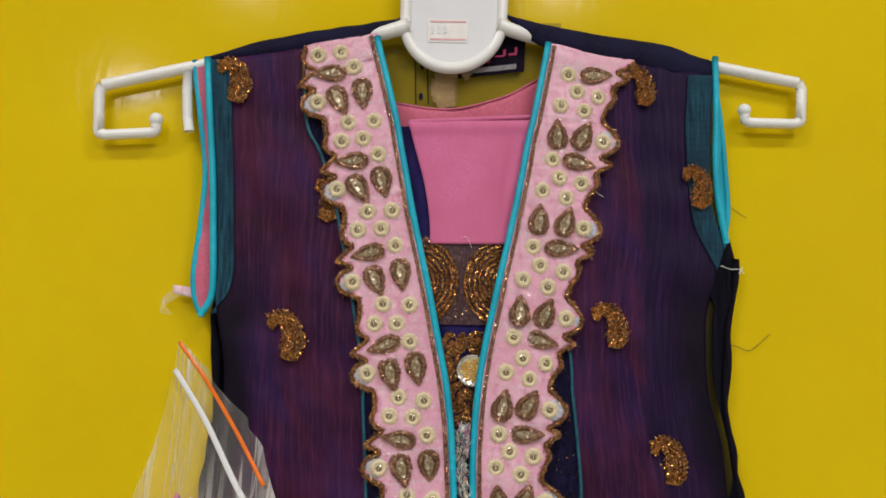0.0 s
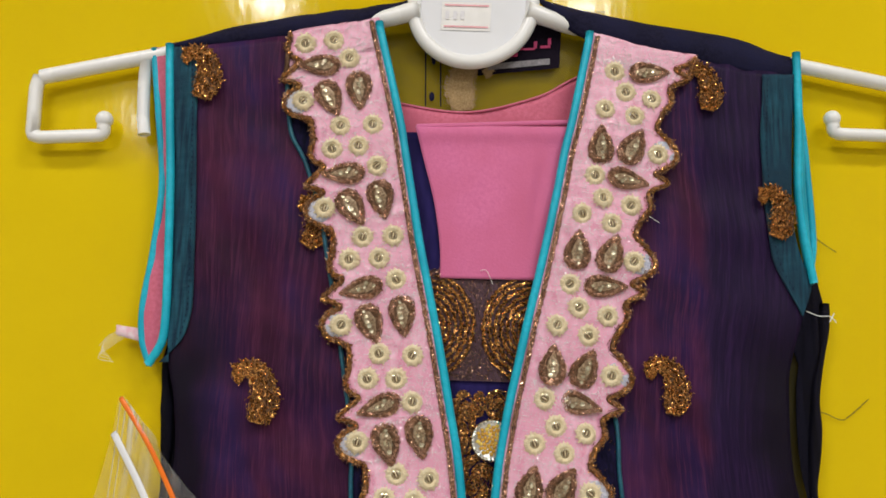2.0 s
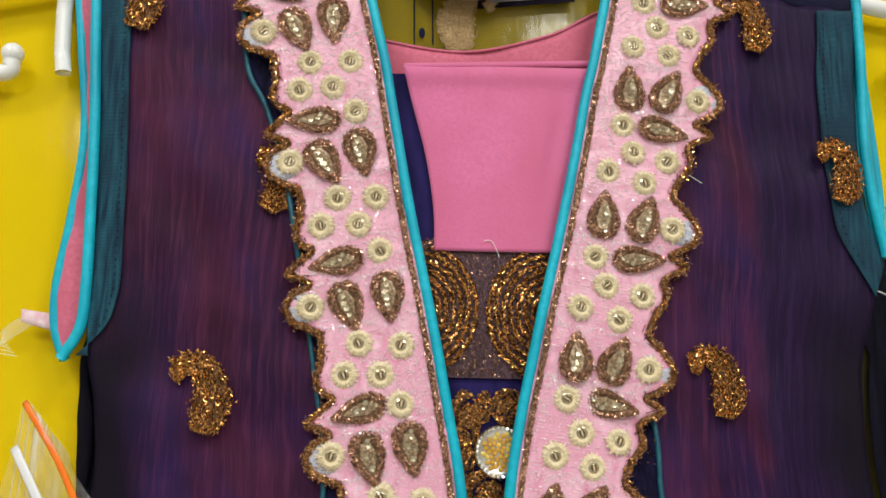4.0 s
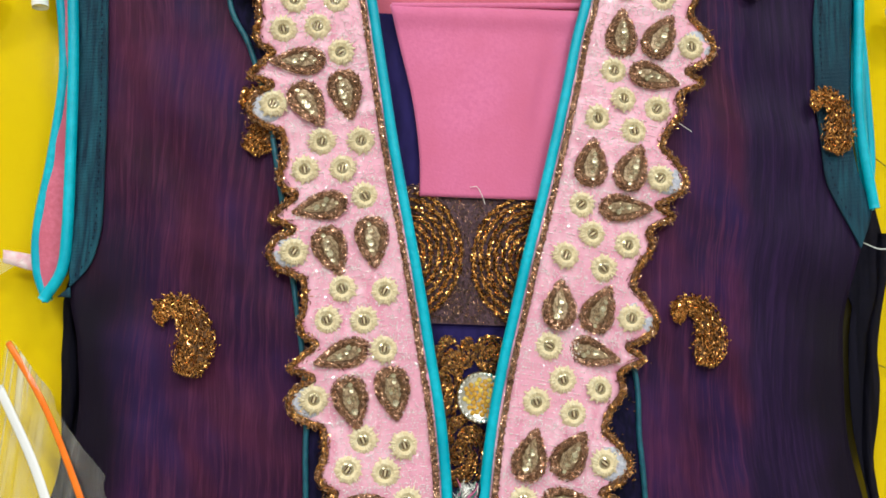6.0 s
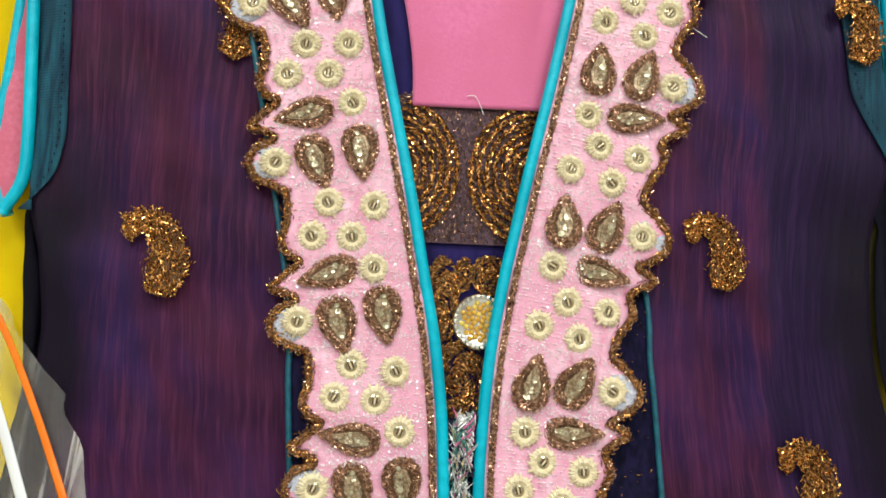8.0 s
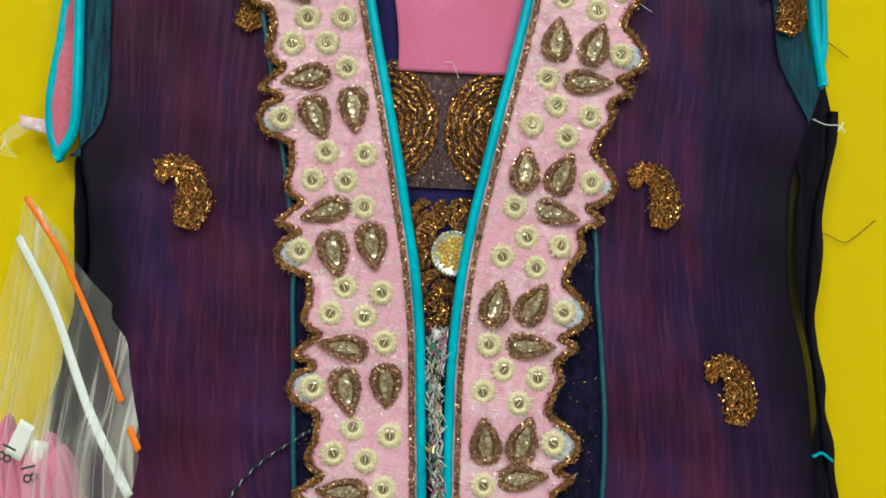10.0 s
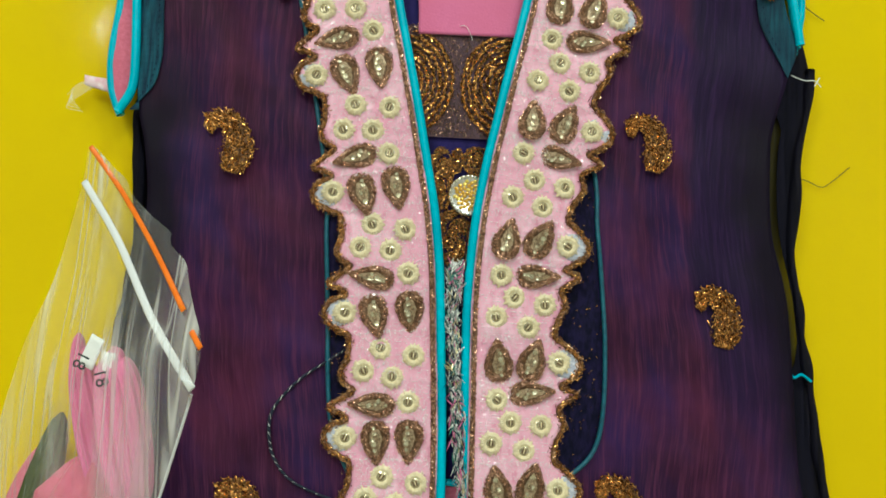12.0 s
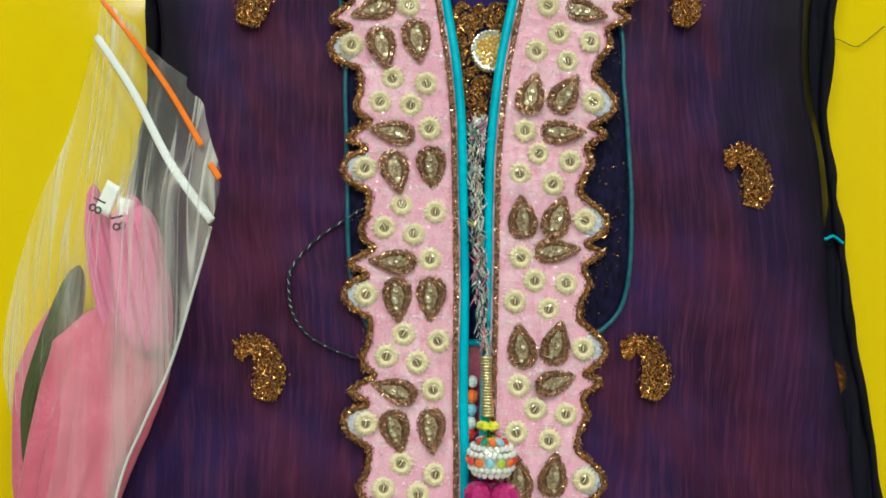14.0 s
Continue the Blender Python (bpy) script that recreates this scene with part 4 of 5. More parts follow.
# ---- paisleys ----
def paisley_mesh(seed):
    """A copper-gold comma with a curled head and a feathered back."""
    r0 = np.random.default_rng(seed)
    spine = spline(((1.4, -10.2), (2.2, -6.5), (3.0, -2.5), (2.6, 2.0), (0.6, 6.2), (-2.8, 8.3), (-6.2, 7.8), (-7.0, 5.2), (-5.2, 4.0)), 8)
    widths = np.interp(np.arange(len(spine)), np.array((0, 8, 18, 30, 40, 52, 64)), (2.8, 5.0, 5.4, 4.2, 3.1, 2.1, 1.7))
    h = Heap()
    verts, faces = [], []
    for i, (q, w) in enumerate(zip(spine, widths)):
        d = spine[min(i + 1, len(spine) - 1)] - spine[max(i - 1, 0)]
        nn = np.array((-d[1], d[0])) / (np.linalg.norm(d) + 1e-9)
        for s, hh in ((-0.85, 0.0), (-0.45, 0.35), (0, 0.5), (0.45, 0.35), (0.85, 0.0)):
            e = q + nn * w * s
            verts.append((e[0] / 1000, -hh / 1000, e[1] / 1000))
    for i in range(len(spine) - 1):
        for j in range(4):
            k = i * 5 + j
            faces.append((k, k + 1, k + 6, k + 5))
    h.add(verts, faces, 0)
    for n in range(1400):
        i = r0.integers(1, len(spine) - 1)
        d = spine[i + 1] - spine[i - 1]
        d /= np.linalg.norm(d) + 1e-9
        nn = np.array((-d[1], d[0]))
        s = r0.uniform(-1, 1)
        row = round(s * 3) / 3 * 0.92 + r0.normal(0, 0.11)
        e = spine[i] + nn * widths[i] * row
        turn = d + r0.normal(0, 0.4, 2) + nn * 0.5 * (1 if (n % 2) else -1)
        h.stitch(e[0], -0.85 + 0.6 * abs(row) + r0.normal(0, 0.1), e[1], turn[0], turn[1], r0.uniform(1.0, 1.9), 0.42, 1)
    for i in range(4, 50, 3):
        d = spine[i + 1] - spine[i - 1]
        d /= np.linalg.norm(d) + 1e-9
        nn = np.array((d[1], -d[0]))
        tip = nn * 1.0 + d * 0.8
        tip /= np.linalg.norm(tip)
        root = spine[i] + nn * widths[i] * 0.85
        for n in range(7):
            e = root + tip * r0.uniform(0, 1.1) + r0.normal(0, 0.2, 2)
            h.stitch(e[0], -0.35, e[1], tip[0] + r0.normal(0, 0.4), tip[1] + r0.normal(0, 0.4), 1.0, 0.4, 1)
    for n in range(26):
        e = np.array((-7.6, 7.6)) + np.array((-1.2, 0.7)) * r0.uniform(0, 1.2) + r0.normal(0, 0.5, 2)
        h.stitch(e[0], -0.3, e[1], -1 + r0.normal(0, 0.6), 0.4 + r0.normal(0, 0.6), 1.3, 0.4, 1)
    return h.mesh("paisley", [BROWN, GOLD])


paisleys = [paisley_mesh(90 + s) for s in range(3)]
for n, (x, z, y, turn, size) in enumerate(((-95.5, 174.6, -1.6, 8, 0.94), (82.0, 171.2, -1.6, 0, 0.9), (105.4, 127, -2.6, 12, 0.9), (-65.4, 62.8, -1.3, 4, 1.0), (70.8, 69.0, -1.3, 0, 0.95),
                                          (95, 15, -1.3, 2, 0.98), (-52.6, -54.3, -1.3, 2, 0.96), (66.6, -45.2, -1.3, 2, 0.98), (-50.5, 121, -1.5, 22, 0.86),
                                          (126, -44, 5.0, 0, 0.5), (95, -96, -1.3, 0, 0.96))):
    y = y + folds(x, z) if y < 3 else y
    part("paisley", paisleys[n % 3], dress, "copper-gold metallic thread paisley", Matrix.Translation(P(x, y, z)) @ pose(0, 0, 0, 0, turn, 0) @ Matrix.Diagonal((size * 0.94, 1, size * 0.95, 1)))

back_paisley = paisleys[0].copy()
back_paisley.materials.clear()
for material in (TAN, STRAW):
    back_paisley.materials.append(material)
part("paisley", back_paisley, dress, "pale tan reverse of a paisley on the sheer back", Matrix.Translation(P(2.0, 5.0, 174.5)) @ Matrix.Diagonal((-1.05, 0.5, 1.0, 1)))

# ---- jewelled button of the yoke ----
brooch = part("jewelled_button", mesh_of("jewelled_button", *lathe(((7.0, 0.0), (6.9, 1.0), (6.2, 1.7), (5.4, 1.3), (0.02, 1.2)), 40), STEEL), dress,
              "silver rope-edged button filled with amber stones", Matrix.Translation(P(14.6, 0.6, 50)))
h = Heap()
for i in range(30):
    a = 2 * math.pi * i / 30
    v, f = lathe(((0.55, 0.0), (0.42, 0.45), (0.02, 0.6)), 7, (0, 0, 0))
    c, s = math.cos(a), math.sin(a)
    v = [((6.25 * c) / 1000 + p[0] * 1.4 * -s + p[2] * c, p[1] - 0.0016, (6.25 * s) / 1000 + p[0] * 1.4 * c + p[2] * s) for p in v]
    h.add(v, f, 0)
part("rope_rim", h.mesh("rope_rim", [STEEL]), brooch, "twisted silver rim", Matrix.Translation(P(14.6, 0.6, 50)))
h = Heap()
for i in range(46):
    r, a = 5.0 * math.sqrt((i + 0.5) / 46), i * 2.39996
    v, f = lathe(((0.75, 0.0), (0.62, 0.45), (0.35, 0.75), (0.02, 0.8)), 7, (r * math.cos(a), -1.2, r * math.sin(a)))
    h.add(v, f, int(rng.integers(0, 10) > 7))
part("stone_filling", h.mesh("stone_filling", [GEM_GOLD, GEM_HONEY]), brooch, "amber glass chips", Matrix.Translation(P(14.6, 0.6, 50)), kind="stuff")


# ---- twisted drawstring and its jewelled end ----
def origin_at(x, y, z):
    x, z = refit(x, z)
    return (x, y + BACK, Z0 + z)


def twisted(path, radius, turns, phase):
    out = []
    for i, p in enumerate(path):
        a = phase + turns * 2 * math.pi * i / (len(path) - 1)
        out.append(p + Vector((radius / 1000 * math.cos(a), radius / 1000 * math.sin(a), 0)))
    return out


tassel = part("drawstring", tube_mesh("drawstring", flat_line(((9.5, 27), (12, 26.5), (14, 27)), -3.2), 1.6, CORD_SILVER, 8), dress, "twisted silver, pink and teal drawstring")
for pts, n in ((((9.6, 27), (10.4, 12), (11.8, -6), (13.6, -22), (16.4, -43)), 22), (((12.4, 27), (12.2, 10), (13.2, -8), (15.2, -24), (17.4, -44)), 21)):
    path = [P(x, -3.4 - 2.0 * i / 160, z) for i, (x, z) in enumerate(spline(pts, 40))]
    for c, material in enumerate((CORD_SILVER, CORD_TEAL, CORD_DARK, CORD_SILVER)):
        part("strand", tube_mesh("strand", twisted(path, 0.5, n * 1.3, c * math.pi / 2), 0.42, material, 6), tassel)
h = Heap()
for pts in (((9.6, 28), (10.4, 12), (11.8, -6), (13.6, -22), (16.4, -43)), ((12.6, 28), (12.3, 10), (13.3, -8), (15.2, -24), (17.4, -44))):
    sp = spline(pts, 40)
    for n in range(360):
        i = int(rng.integers(1, len(sp) - 1))
        d = sp[i + 1] - sp[i - 1]
        q = sp[i] + rng.normal(0, (0.75, 0.3))
        h.sew(q[0], -4.3 - 2.0 * i / 160 + rng.normal(0, 0.25), q[1], d[0] + rng.normal(0, 0.45), d[1] + rng.normal(0, 0.2), rng.uniform(3.0, 6.5), rng.uniform(0.4, 0.7), int(rng.choice(5, p=(0.42, 0.12, 0.14, 0.24, 0.08))))
part("metallic_strand", h.mesh("metallic_strand", [CORD_SILVER, CORD_PINK, CORD_TEAL, CORD_DARK, GOLD_WIRE]), tassel, "frayed silver, pink and teal metallic strands", kind="stuff")
for i in range(14):
    a = rng.uniform(-0.8, 0.8)
    part("loose_strand", tube_mesh("loose_strand", [P(11.5 + 2.2 * math.sin(a * 3 + s), -4.2 - 0.6 * s, 29 - 1.8 * s - i * 0.35) for s in np.linspace(0, 2, 6)], 0.3,
                                   (CORD_SILVER, CORD_PINK, CORD_TEAL)[i % 3], 5), tassel)
h = Heap()
for i in range(20):
    u = i / 19
    r = 1.55 + 0.5 * abs(u - 0.45) * 2
    v, f = lathe(((r * 0.7, -0.42), (r, -0.2), (r, 0.2), (r * 0.7, 0.42)), 14, origin_at(17.2 + 1.3 * u, -6.5, -45 - 17 * u), "z")
    h.add(v, f, 0)
part("wound_wire", h.mesh("wound_wire", [GOLD_WIRE], True), tassel, "pale gold wound wire")
h = Heap()
for i in range(6):
    a = i * math.pi / 3
    v, f = lathe(((0.02, -1.6), (1.5, -0.6), (1.5, 0.6), (0.02, 1.6)), 6, origin_at(18.8 + 2.0 * math.cos(a), -6.5 + 2.0 * math.sin(a), -65.2), "z")
    h.add(v, f, 0)
part("yellow_bead", h.mesh("yellow_bead", [GEM_YELLOW]), tassel, "faceted yellow glass beads")
BALL = origin_at(20.0, -9.5, -74.0)
v, f = lathe([(7.0 * math.cos(a), 6.4 * math.sin(a)) for a in np.linspace(-1.5, 1.5, 13)], 24, (BALL[0], BALL[1], BALL[2]), "z")
ball = part("bead_ball", mesh_of("bead_ball", v, f, STEEL), tassel, "silver ball set with coloured stones")
rows = ((0.95, 10, (GEM_BLUE, GEM_RED, GEM_GREEN, GEM_ORANGE)), (0.58, 20, (GEM_WHITE,)), (0.26, 22, (GEM_WHITE,)), (-0.08, 13, (GEM_LIME, GEM_ORANGE, GEM_RED, GEM_ORANGE, GEM_BLUE)),
        (-0.42, 22, (GEM_WHITE,)), (-0.75, 17, (GEM_WHITE,)))
for lat, count, kinds in rows:
    h = Heap()
    for i in range(count):
        lon = 2 * math.pi * (i + 0.4) / count
        c = Vector((math.cos(lat) * math.cos(lon), math.cos(lat) * math.sin(lon), math.sin(lat)))
        size = 1.35 if len(kinds) > 1 else 0.95
        q = c.to_track_quat("Z", "Y").to_matrix()
        base_pt = Vector((BALL[0] + 7.0 * c.x, BALL[1] + 7.0 * c.y, BALL[2] + 6.4 * c.z))
        v, f = lathe(((size, -0.2), (size * 0.8, 0.5), (size * 0.45, 0.75), (0.02, 0.75)), 8, (0, 0, 0), "z")
        h.add([tuple(q @ Vector(p) + base_pt / 1000) for p in v], f, i % len(kinds))
    part("stone_row", h.mesh("stone_row", list(kinds)), ball, "glued rhinestones", kind="stuff")
for dx, dy, dz, r in ((-4, -1, -11, 4.6), (4, -2, -11.5, 4.8), (0, 4, -11, 4.4), (-1, -1, -20, 5.2)):
    v, f = lathe([(r * math.cos(a), r * math.sin(a)) for a in np.linspace(-1.4, 1.4, 6)], 9, (BALL[0] + dx, BALL[1] + dy, BALL[2] + dz), "z")
    part("magenta_bead", mesh_of("magenta_bead", v, f, GEM_MAGENTA, smooth=False), tassel, "faceted magenta glass bead")
for i, (z, material, r) in enumerate(((-53, GEM_WHITE, 2.0), (-57.5, GEM_ORANGE, 2.4), (-61.5, GEM_BLUE, 2.2), (-65.5, GEM_WHITE, 2.3), (-69, GEM_RED, 2.3), (-74, GEM_MAGENTA, 3.0))):
    v, f = lathe([(r * math.cos(a), r * math.sin(a)) for a in np.linspace(-1.4, 1.4, 6)], 9, origin_at(13.8, -1.6, z), "z")
    part("small_bead", mesh_of("small_bead", v, f, material, smooth=False), tassel)

# a dark cord looped out from under the border
loop = [P(x, folds(x, z) - 1.3, z) for x, z in spline(((-21, -1), (-27, -5), (-37, -12.5), (-44.5, -22), (-45, -31), (-42.5, -38), (-36, -44), (-23, -48.5), (-15, -49)), 14)]
for c, material in enumerate((CORD_DARK, CORD_SILVER, CORD_DARK)):
    part("tie_cord", tube_mesh("tie_cord", twisted(loop, 0.34, 26, c * 2.09), 0.34 if c != 1 else 0.13, material, 6), dress, "dark twisted tie cord")

# frayed tape and tag barb at the armholes
part("tape_end", quad_mesh("tape_end", ((-119, 81), (-106, 78), (-106, 83), (-119.5, 84.5)), 2.6, TAPE, 8, 3, 1.2), dress, "frayed pinkish white tape end", thick=0.5)
for i in range(7):
    part("fibre", tube_mesh("fibre", flat_line(((-119 + i, 82), (-122 - i * 0.4, 80 - i * 1.1), (-124.5 + i, 77 - i * 0.9)), 1.8, 5), 0.07, FRAY, 5), dress)
part("tag_barb", tube_mesh("tag_barb", flat_line(((116, 95), (120, 93.5), (123.5, 93.5), (125.5, 91.5)), 0.5, 5), 0.18, PLASTIC, 6), dress, "white plastic tag barb")
part("tag_barb_head", tube_mesh("tag_barb_head", flat_line(((123.2, 91.6), (124, 93), (124.8, 94.6)), 0.3, 5), 0.22, PLASTIC, 6), dress, "white plastic tag barb")
part("loose_thread", tube_mesh("loose_thread", flat_line(((8.5, 106), (10.5, 106), (12, 103.5), (12.8, 101.5)), -0.8), 0.1, FRAY, 5), dress, "white loose thread")
part("loose_thread", tube_mesh("loose_thread", flat_line(((63.5, 125), (66, 123.4), (67, 122.8)), -4.6), 0.09, FRAY, 5), dress, "white loose thread")
for pts in (((119, 62.5), (124, 62), (129, 60), (132, 61.5), (138, 67)), ((122, 121), (126, 118), (129, 116))):
    part("loose_thread", tube_mesh("loose_thread", flat_line(pts, 6.8), 0.16, DARK_FIBRE, 5), dress, "dark loose thread end")

# ---- folded pink cloth tucked in the neck ----
scarf = thing("folded_scarf", P(9, 0, 101), "folded pink crepe scarf tucked into the neckline", "scarf")
fold_l = edge((98, -4.5), (103, -5), (115, -5.8), (130, -8.6), (145, -13), (157, -16.6))


def scarf_y(x, z):
    y = -0.2 - 1.1 * math.exp(-((z - 154.5) / 3.0) ** 2)
    y += 0.8 * wobble(x, z, 0.03, 15) + 1.0 * math.exp(-((x - 27 - (z - 130) * 0.12) / 2.2) ** 2) * math.exp(-((z - 133) / 14) ** 2)
    return y


part("fold", sheet_mesh("fold", fold_l, lambda z: pipe_r(z) + 1, 103.2, 156.6, PINK_FOLD, scarf_y, 40, 50), scarf, "smooth pink crepe", thick=0.8)
part("fold_edge", tube_mesh("fold_edge", [P(x, -0.4, 156.4 + 0.04 * (x + 17)) for x in np.linspace(-16, 40, 30)], 1.1, PINK_FOLD, 8), scarf, "rounded folded edge")
part("facing", sheet_mesh("facing", lambda z: fold_l(z) - 8.5, lambda z: fold_l(z) + 1, 98, 155, NAVY_BLUE, lambda x, z: 1.4, 6, 20), scarf, "navy silk strip beside the fold", thick=0.4)

# ---- hanger ----
hanger = thing("clothes_hanger", P(2, 2, 180), "white plastic clothes hanger with a rounded plate", "hanger")


def plate_outline(grow=0.0):
    """The rounded plate: straight sides, a round lower end, a narrowing neck above."""
    pts = []
    for i in range(25):
        a = math.pi + math.pi * i / 24
        pts.append((1.8 + (22.8 + grow) * math.cos(a), 201.5 + (22.6 + grow) * math.sin(a)))
    for x, z in ((24.8 + grow, 212), (24.6 + grow, 228), (17 + grow, 243), (7 + grow, 250), (-3.5 - grow, 250), (-13.5 - grow, 243), (-21 - grow, 228), (-21 - grow, 212)):
        pts.append((x, z))
    return pts


def plate_mesh(grow, y0, y1, material):
    o = plate_outline(grow)
    n = len(o)
    verts = [P(x, y, z) for y in (y0, y1) for x, z in o]
    faces = [tuple(range(n))[::-1], tuple(range(n, 2 * n))] + [(i, (i + 1) % n, n + (i + 1) % n, n + i) for i in range(n)]
    return mesh_of("plate", verts, faces, material, smooth=False)


part("plate", plate_mesh(-1.5, 2.0, -1.2, PLASTIC_DULL), hanger, "milky white flat plate")
ring = plate_outline(-1.6)
part("plate_rim", tube_mesh("plate_rim", [P(x, -0.6, z) for x, z in spline(ring + [ring[0]], 3)], 2.6, PLASTIC, 12), hanger, "raised rounded rim")
def arm(pts):
    line = spline(pts, 8)
    part("arm", tube_mesh("arm", [P(x, float(np.interp(abs(x), (20, 30, 38), (-1.6, -0.6, 2.4))), z) for x, z in line], 2.6, PLASTIC, 12,
                          swell=[float(np.interp(abs(x), (18, 40), (1.35, 1.0))) for x, z in line]), hanger)


arm(((-18, 199.6), (-32, 196.4), (-52, 194.2), (-80, 189.6), (-117, 183.5), (-160, 175.3)))
arm(((21, 199.6), (34, 195.6), (54, 193), (80, 188.3), (114, 181.5), (148.5, 174)))


def end_loop(pts, ball_at):
    path = []
    for (ax, az), (bx, bz2) in zip(pts, pts[1:]):
        path += [(ax + (bx - ax) * u, az + (bz2 - az) * u) for u in (0.03, 0.5, 0.97)]
    lp = part("trouser_hook", tube_mesh("trouser_hook", [P(x, 2.2, z) for x, z in path], 2.3, PLASTIC, 12), hanger)
    v, f = lathe([(3.0 * math.cos(a), 3.0 * math.sin(a)) for a in np.linspace(-1.5, 1.5, 9)], 14, (*[c * 1000 for c in P(ball_at[0], 2.2, ball_at[1])],), "z")
    part("hook_tip", mesh_of("hook_tip", v, f, PLASTIC), lp)


end_loop(((-160.5, 175.6), (-161.5, 171), (-160.5, 153), (-157, 152), (-134, 153), (-132.6, 154), (-132.8, 158)), (-132.8, 159))
end_loop(((148.5, 174.4), (150.2, 171), (149.6, 157), (147, 156), (129, 156.5), (127, 157.5), (126.7, 161)), (126.6, 162))
part("notch_post", tube_mesh("notch_post", [P(x, 2.4, z) for x, z in ((-119.2, 182), (-119, 172), (-118, 160), (-116.8, 153.5))], 2.2, PLASTIC, 10), hanger)
hook = [P(1.8 + 12 * math.sin(a), 2.2, 268 - 12 * math.cos(a)) for a in np.linspace(0.0, 4.3, 26)]
part("hook", tube_mesh("hook", [P(1.8, 2.2, 248)] + hook, 2.2, PLASTIC, 10), hanger)
sticker = part("price_sticker", quad_mesh("price_sticker", ((-9.3, 192.3), (8.2, 191.7), (8.4, 202.4), (-9.4, 203)), -1.5, PAPER, 6, 4, 0.1), hanger, "white price sticker with pink lines")
for z in (193.3, 201.4):
    part("sticker_line", quad_mesh("sticker_line", ((-8.4, z), (7.4, z - 0.5), (7.4, z + 0.1), (-8.4, z + 0.6)), -1.75, RED_INK, 4, 1), sticker)
for x in (-8.0, -5.2, -2.6):
    part("faded_bar", quad_mesh("faded_bar", ((x, 196.2), (x + 1.4, 196.1), (x + 1.4, 199.3), (x, 199.4)), -1.75, FAINT_INK, 1, 1), sticker)
peg = thing("wall_peg", P(1.8, 4, 281), "plain steel peg in the yellow wall", "peg")
v, f = lathe(((0.02, 8.0), (3.2, 8.0), (3.2, 6.0), (2.0, 6.0), (2.0, -4.0)), 14, tuple(c * 1000 for c in P(1.8, 4.0, 275.5)))
part("pin", mesh_of("pin", v, f, STEEL), peg)

# ---- zip bag with folded leggings ----
bag = thing("zip_bag", Q(-112, 4, 60), "clear zip bag with an orange stripe hanging beside the dress", "plastic bag")
LEFT = spline(((-110.0, 5, 60.4), (-111.7, 5, 46.0), (-118.3, 5, 17.4), (-127.5, 5, -7.5), (-135.1, 5, -47.4), (-129.6, 5, -76.4), (-125.5, 5, -93.6), (-118, 5, -150)), 8)
RIGHT = spline(((-108.3, 5, 60.5), (-97.3, -3, 50.6), (-93.9, -4, 48.8), (-93.4, -5, 45.0), (-84.0, -13, 36.5), (-75.6, -20, 30.2), (-76.0, -21, 27.4), (-69.0, -29, 21.6), (-68.0, -31, 17.6), (-64.2, -38, 8.4), (-60.1, -46, -0.5), (-62.3, -44, -12.4), (-68.3, -37, -30.4), (-75.3, -30, -50.1), (-83.9, -24, -67.6), (-92.0, -18, -87.7), (-106, -6, -150)), 8)


def resampled(line, n):
    d = np.concatenate([[0], np.cumsum(np.linalg.norm(np.diff(line, axis=0), axis=1))])
    u = np.linspace(0, d[-1], n)
    return np.stack([np.interp(u, d, line[:, i]) for i in range(3)], 1)


LEFT_N, RIGHT_N = resampled(LEFT, 71), resampled(RIGHT, 71)


def bag_point(u, w, puff):
    i = min(int(w * 70), 69)
    f = w * 70 - i
    a = LEFT_N[i] * (1 - f) + LEFT_N[i + 1] * f
    b = RIGHT_N[i] * (1 - f) + RIGHT_N[i + 1] * f
    q = a * (1 - u) + b * u
    full = math.sin(math.pi * u) * min(1, max(0.0, (w - 0.42) * 3.0))
    q = q + np.array((-0.45, -0.85, 0.0)) * puff * full
    q[1] += 0.9 * noise.noise(Vector((q[0] * 0.07, q[2] * 0.05, puff))) * math.sin(math.pi * u)
    return Q(q[0], min(q[1], 6.5), q[2])


def bag_sheet(puff):
    verts = [bag_point(i / 24, j / 90, puff) for j in range(91) for i in range(25)]
    faces = [(j * 25 + i, j * 25 + i + 1, j * 25 + i + 26, j * 25 + i + 25) for j in range(90) for i in range(24)]
    return mesh_of("film", verts, faces, FILM)


for puff, text in ((9.0, "creased clear plastic film"), (-3.0, "creased clear plastic film")):
    ob = part("film", bag_sheet(puff), bag, text)
    ob.visible_shadow = False
zip_a = [Q(x, y - 0.6, z) for x, y, z in spline(((-110.6, 5, 48.8), (-94.8, -8, 29.1), (-78.1, -27, 5.6), (-62.3, -44, -12.0)), 12)]
part("zip_strip", tube_mesh("zip_strip", zip_a, 1.15, PLASTIC_DULL, 10, 0.22), bag, "white press-zip strip")
part("stripe", tube_mesh("stripe", [Q(x, y - 0.5, z) for x, y, z in spline(((-109.3, 5, 60.1), (-95.9, -4, 44.8), (-80.2, -22, 26.2), (-66.9, -38, 8.2)), 12)], 0.8, ORANGE, 8, 0.2), bag, "orange printed stripe")
part("stripe", tube_mesh("stripe", [Q(x, y - 0.5, z) for x, y, z in spline(((-63.7, -42, 2.9), (-62.0, -44, 0.8), (-60.1, -46.5, -1.4)), 6)], 0.8, ORANGE, 8, 0.2), bag, "orange printed stripe")
part("edge_weld", tube_mesh("edge_weld", [Q(*q) for q in RIGHT_N[30:]], 0.4, PLASTIC_DULL, 6), bag, "white welded side edge")


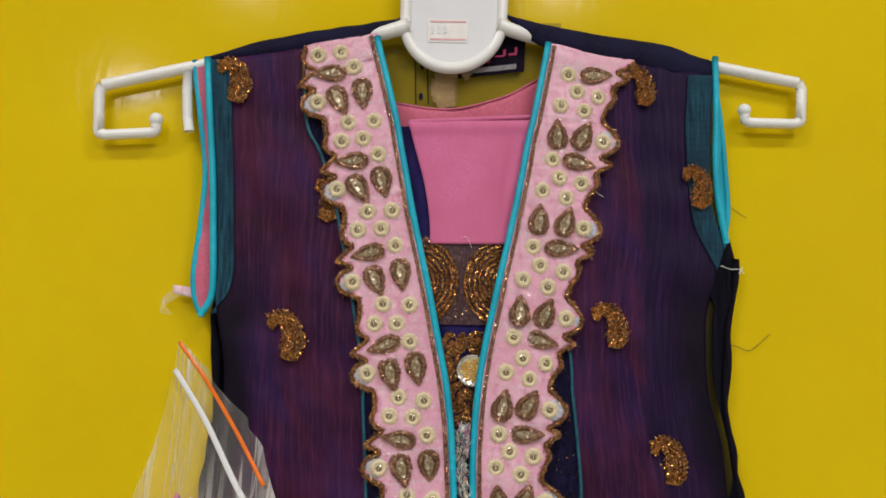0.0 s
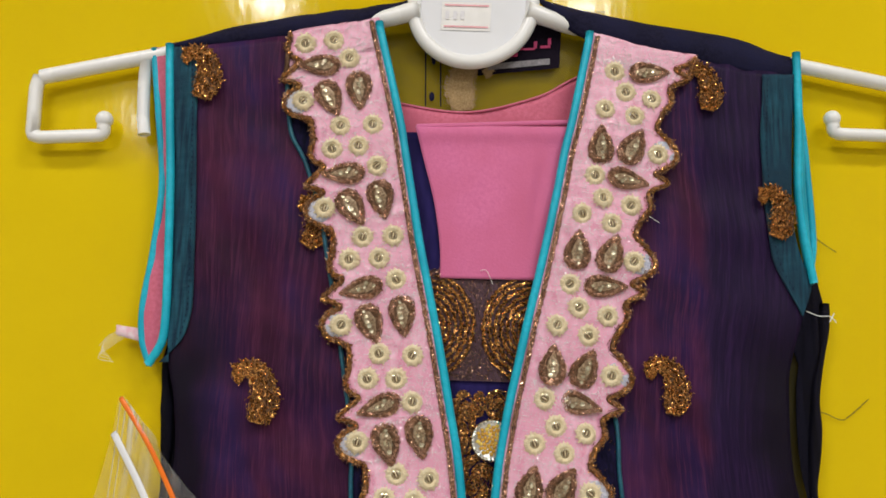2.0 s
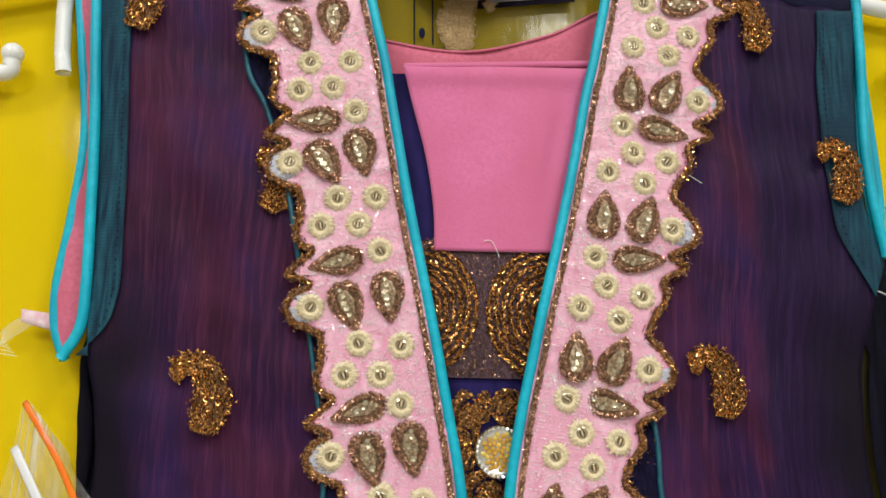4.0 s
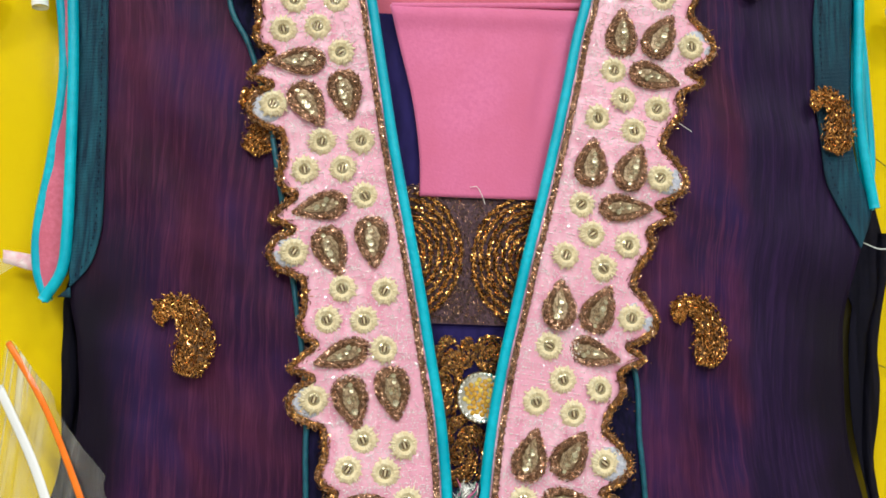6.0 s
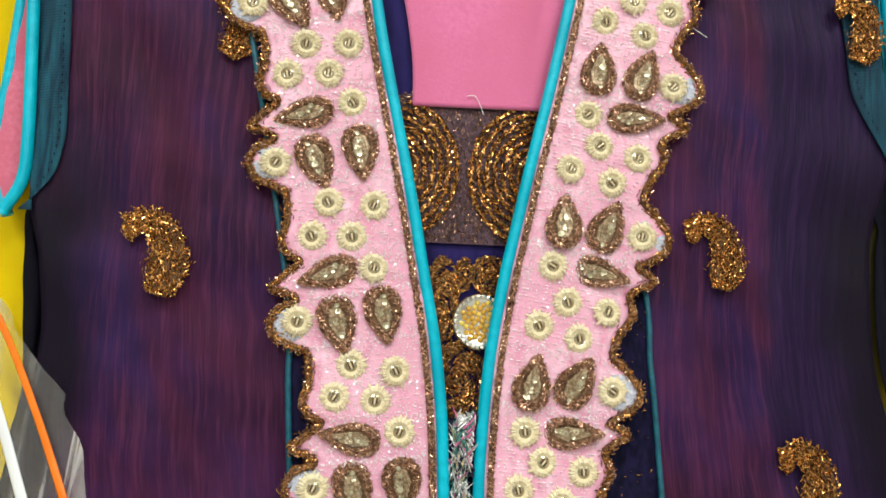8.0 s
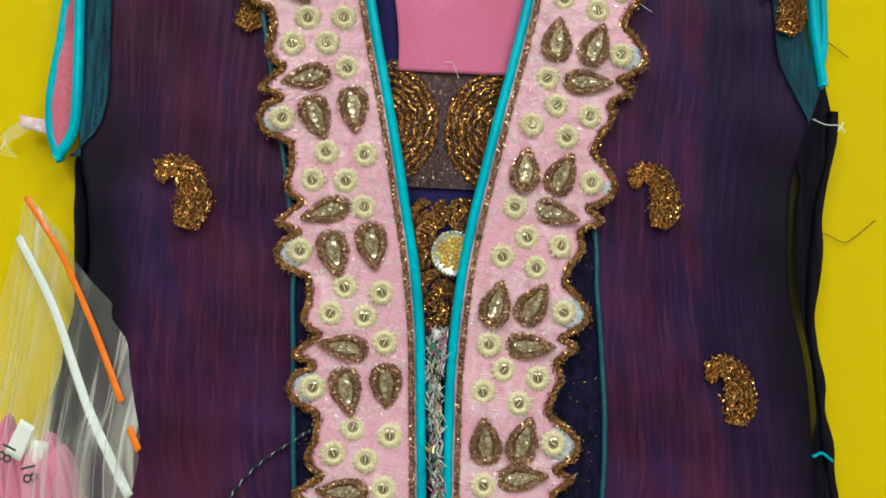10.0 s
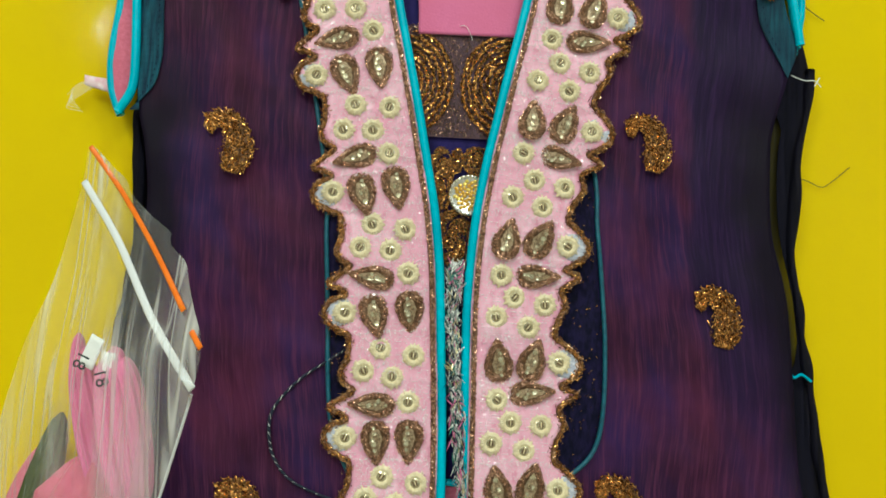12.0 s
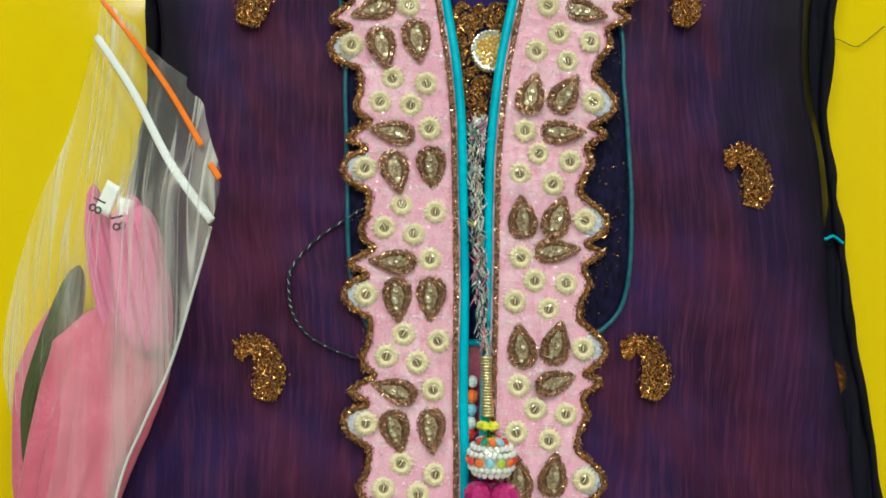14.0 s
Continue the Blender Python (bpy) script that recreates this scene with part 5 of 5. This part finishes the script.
def bundle(name, spine, widths, depth, material, crease, seed):
    """A soft folded roll of cloth along a spine of (x, y, z), with lengthwise creases."""
    sp = spline(spine, 10)
    ws = np.interp(np.linspace(0, 1, len(sp)), np.linspace(0, 1, len(widths)), widths)
    verts, faces, segs = [], [], 72
    for i, q in enumerate(sp):
        d = sp[min(i + 1, len(sp) - 1)] - sp[max(i - 1, 0)]
        n = np.array((-d[2], 0, d[0]))
        n /= np.linalg.norm(n) + 1e-9
        endf = math.sqrt(max(0.02, 1 - (2 * i / (len(sp) - 1) - 1) ** 8))
        for s in range(segs):
            a = 2 * math.pi * s / segs
            c = 1 + crease * (math.sin(9 * a + 0.05 * i + seed) * 0.45 + noise.noise(Vector((math.cos(a) * 2.4, math.sin(a) * 2.4 + seed, i * 0.05))) + 0.5 * crease * noise.noise(Vector((math.cos(a) * 7, math.sin(a) * 7 + seed, i * 0.12))))
            p = q + n * (ws[i] * endf * c * math.cos(a)) + np.array((0, -1, 0)) * (depth * endf * c * math.sin(a))
            verts.append(Q(p[0], min(p[1], 6.0), p[2]))
    for i in range(len(sp) - 1):
        for s in range(segs):
            k, q = i * segs + s, i * segs + (s + 1) % segs
            faces.append((k, q, q + segs, k + segs))
    faces.append(tuple(range(segs))[::-1])
    faces.append(tuple(range(len(verts) - segs, len(verts))))
    return mesh_of(name, verts, faces, material)


leggings = thing("leggings", Q(-102.5, -3, -98), "folded pink leggings with white size tags in the bag", "leggings")
for off, drop, seed in ((-4.0, -1.0, 1.0), (0.4, 2.4, 2.3), (4.6, -0.6, 4.4)):
    part("leg", bundle("leg", ((-92.5 + off * 0.55, -14 - 0.2 * off, -5 + drop), (-90 + off * 0.8, -16, -16), (-87.0 + off * 0.9, -17, -32), (-83.5 + off * 0.6, -17, -48)), (2.8, 3.4, 3.5, 2.6), 4.8, PINK_FOLD, 0.14, seed), leggings,
         "folded pink leg")
for off, drop, seed in ((-1.6, 0.0, 6.0), (2.2, -4.0, 7.2)):
    part("leg", bundle("leg", ((-104.5 + off * 0.5, -7, 1 + drop), (-102.5 + off * 0.8, -9, -14), (-98.5 + off, -10, -30), (-93.5 + off, -11, -46)), (1.6, 2.6, 3.0, 3.0), 3.8, PINK_FOLD, 0.16, seed), leggings, "folded pink leg")
part("waist", bundle("waist", ((-97.0, -8, -34), (-98.0, -8, -48), (-103.5, -7, -68), (-110.0, -6, -96), (-117, -5, -138)), (9, 16, 15, 12, 9), 7.0, PINK_LINING, 0.30, 7.0), leggings, "folded pink waist")
part("cuff", bundle("cuff", ((-114.5, 3, -32), (-119.5, 3, -58), (-119.5, 3, -88), (-114.5, 3, -128)), (4, 9, 9, 6), 3.5, PINK_LINING, 0.2, 12.0), leggings, "folded pink cuff")
sash = thing("sash", Q(-114.5, -1, -88), "dark olive folded cloth strip in the bag", "sash")
part("fold", bundle("fold", ((-109.5, -5, -23), (-113.5, -6, -43), (-119.5, -5, -64), (-119.5, -4, -90)), (2.5, 4.5, 4.5, 3.0), 2.5, GREEN, 0.25, 3.0), sash)


def size_tag(corners, y, turn, x, z):
    tag = part("size_tag", quad_mesh("size_tag", corners, y, PAPER, 6, 6, 0.6), leggings, "small white printed size tag", thick=0.25)
    cu = bpy.data.curves.new("size_number", "FONT")
    cu.body, cu.size, cu.align_x, cu.align_y = "18", 0.0052, "CENTER", "CENTER"
    cu.extrude = 0.00005
    tmp = bpy.data.objects.new("size_number", cu)
    scene.collection.objects.link(tmp)
    bpy.context.view_layer.update()
    me = bpy.data.meshes.new_from_object(tmp.evaluated_get(bpy.context.evaluated_depsgraph_get()))
    bpy.data.objects.remove(tmp)
    me.materials.clear()
    me.materials.append(BLACK_INK)
    part("size_number", me, tag, "", Matrix.Translation(Q(x, y - 1.0, z)) @ pose(0, 0, 0, 90, 0, 0) @ pose(0, 0, 0, 0, 0, turn))


size_tag(((-102.5, -10), (-98, -12), (-95, -3), (-99, -1)), -21.5, 245, -98.7, -6.4)
size_tag(((-94.5, -14.5), (-91, -15.5), (-90.5, -6.5), (-94.5, -6)), -22.5, 285, -92.6, -11.2)
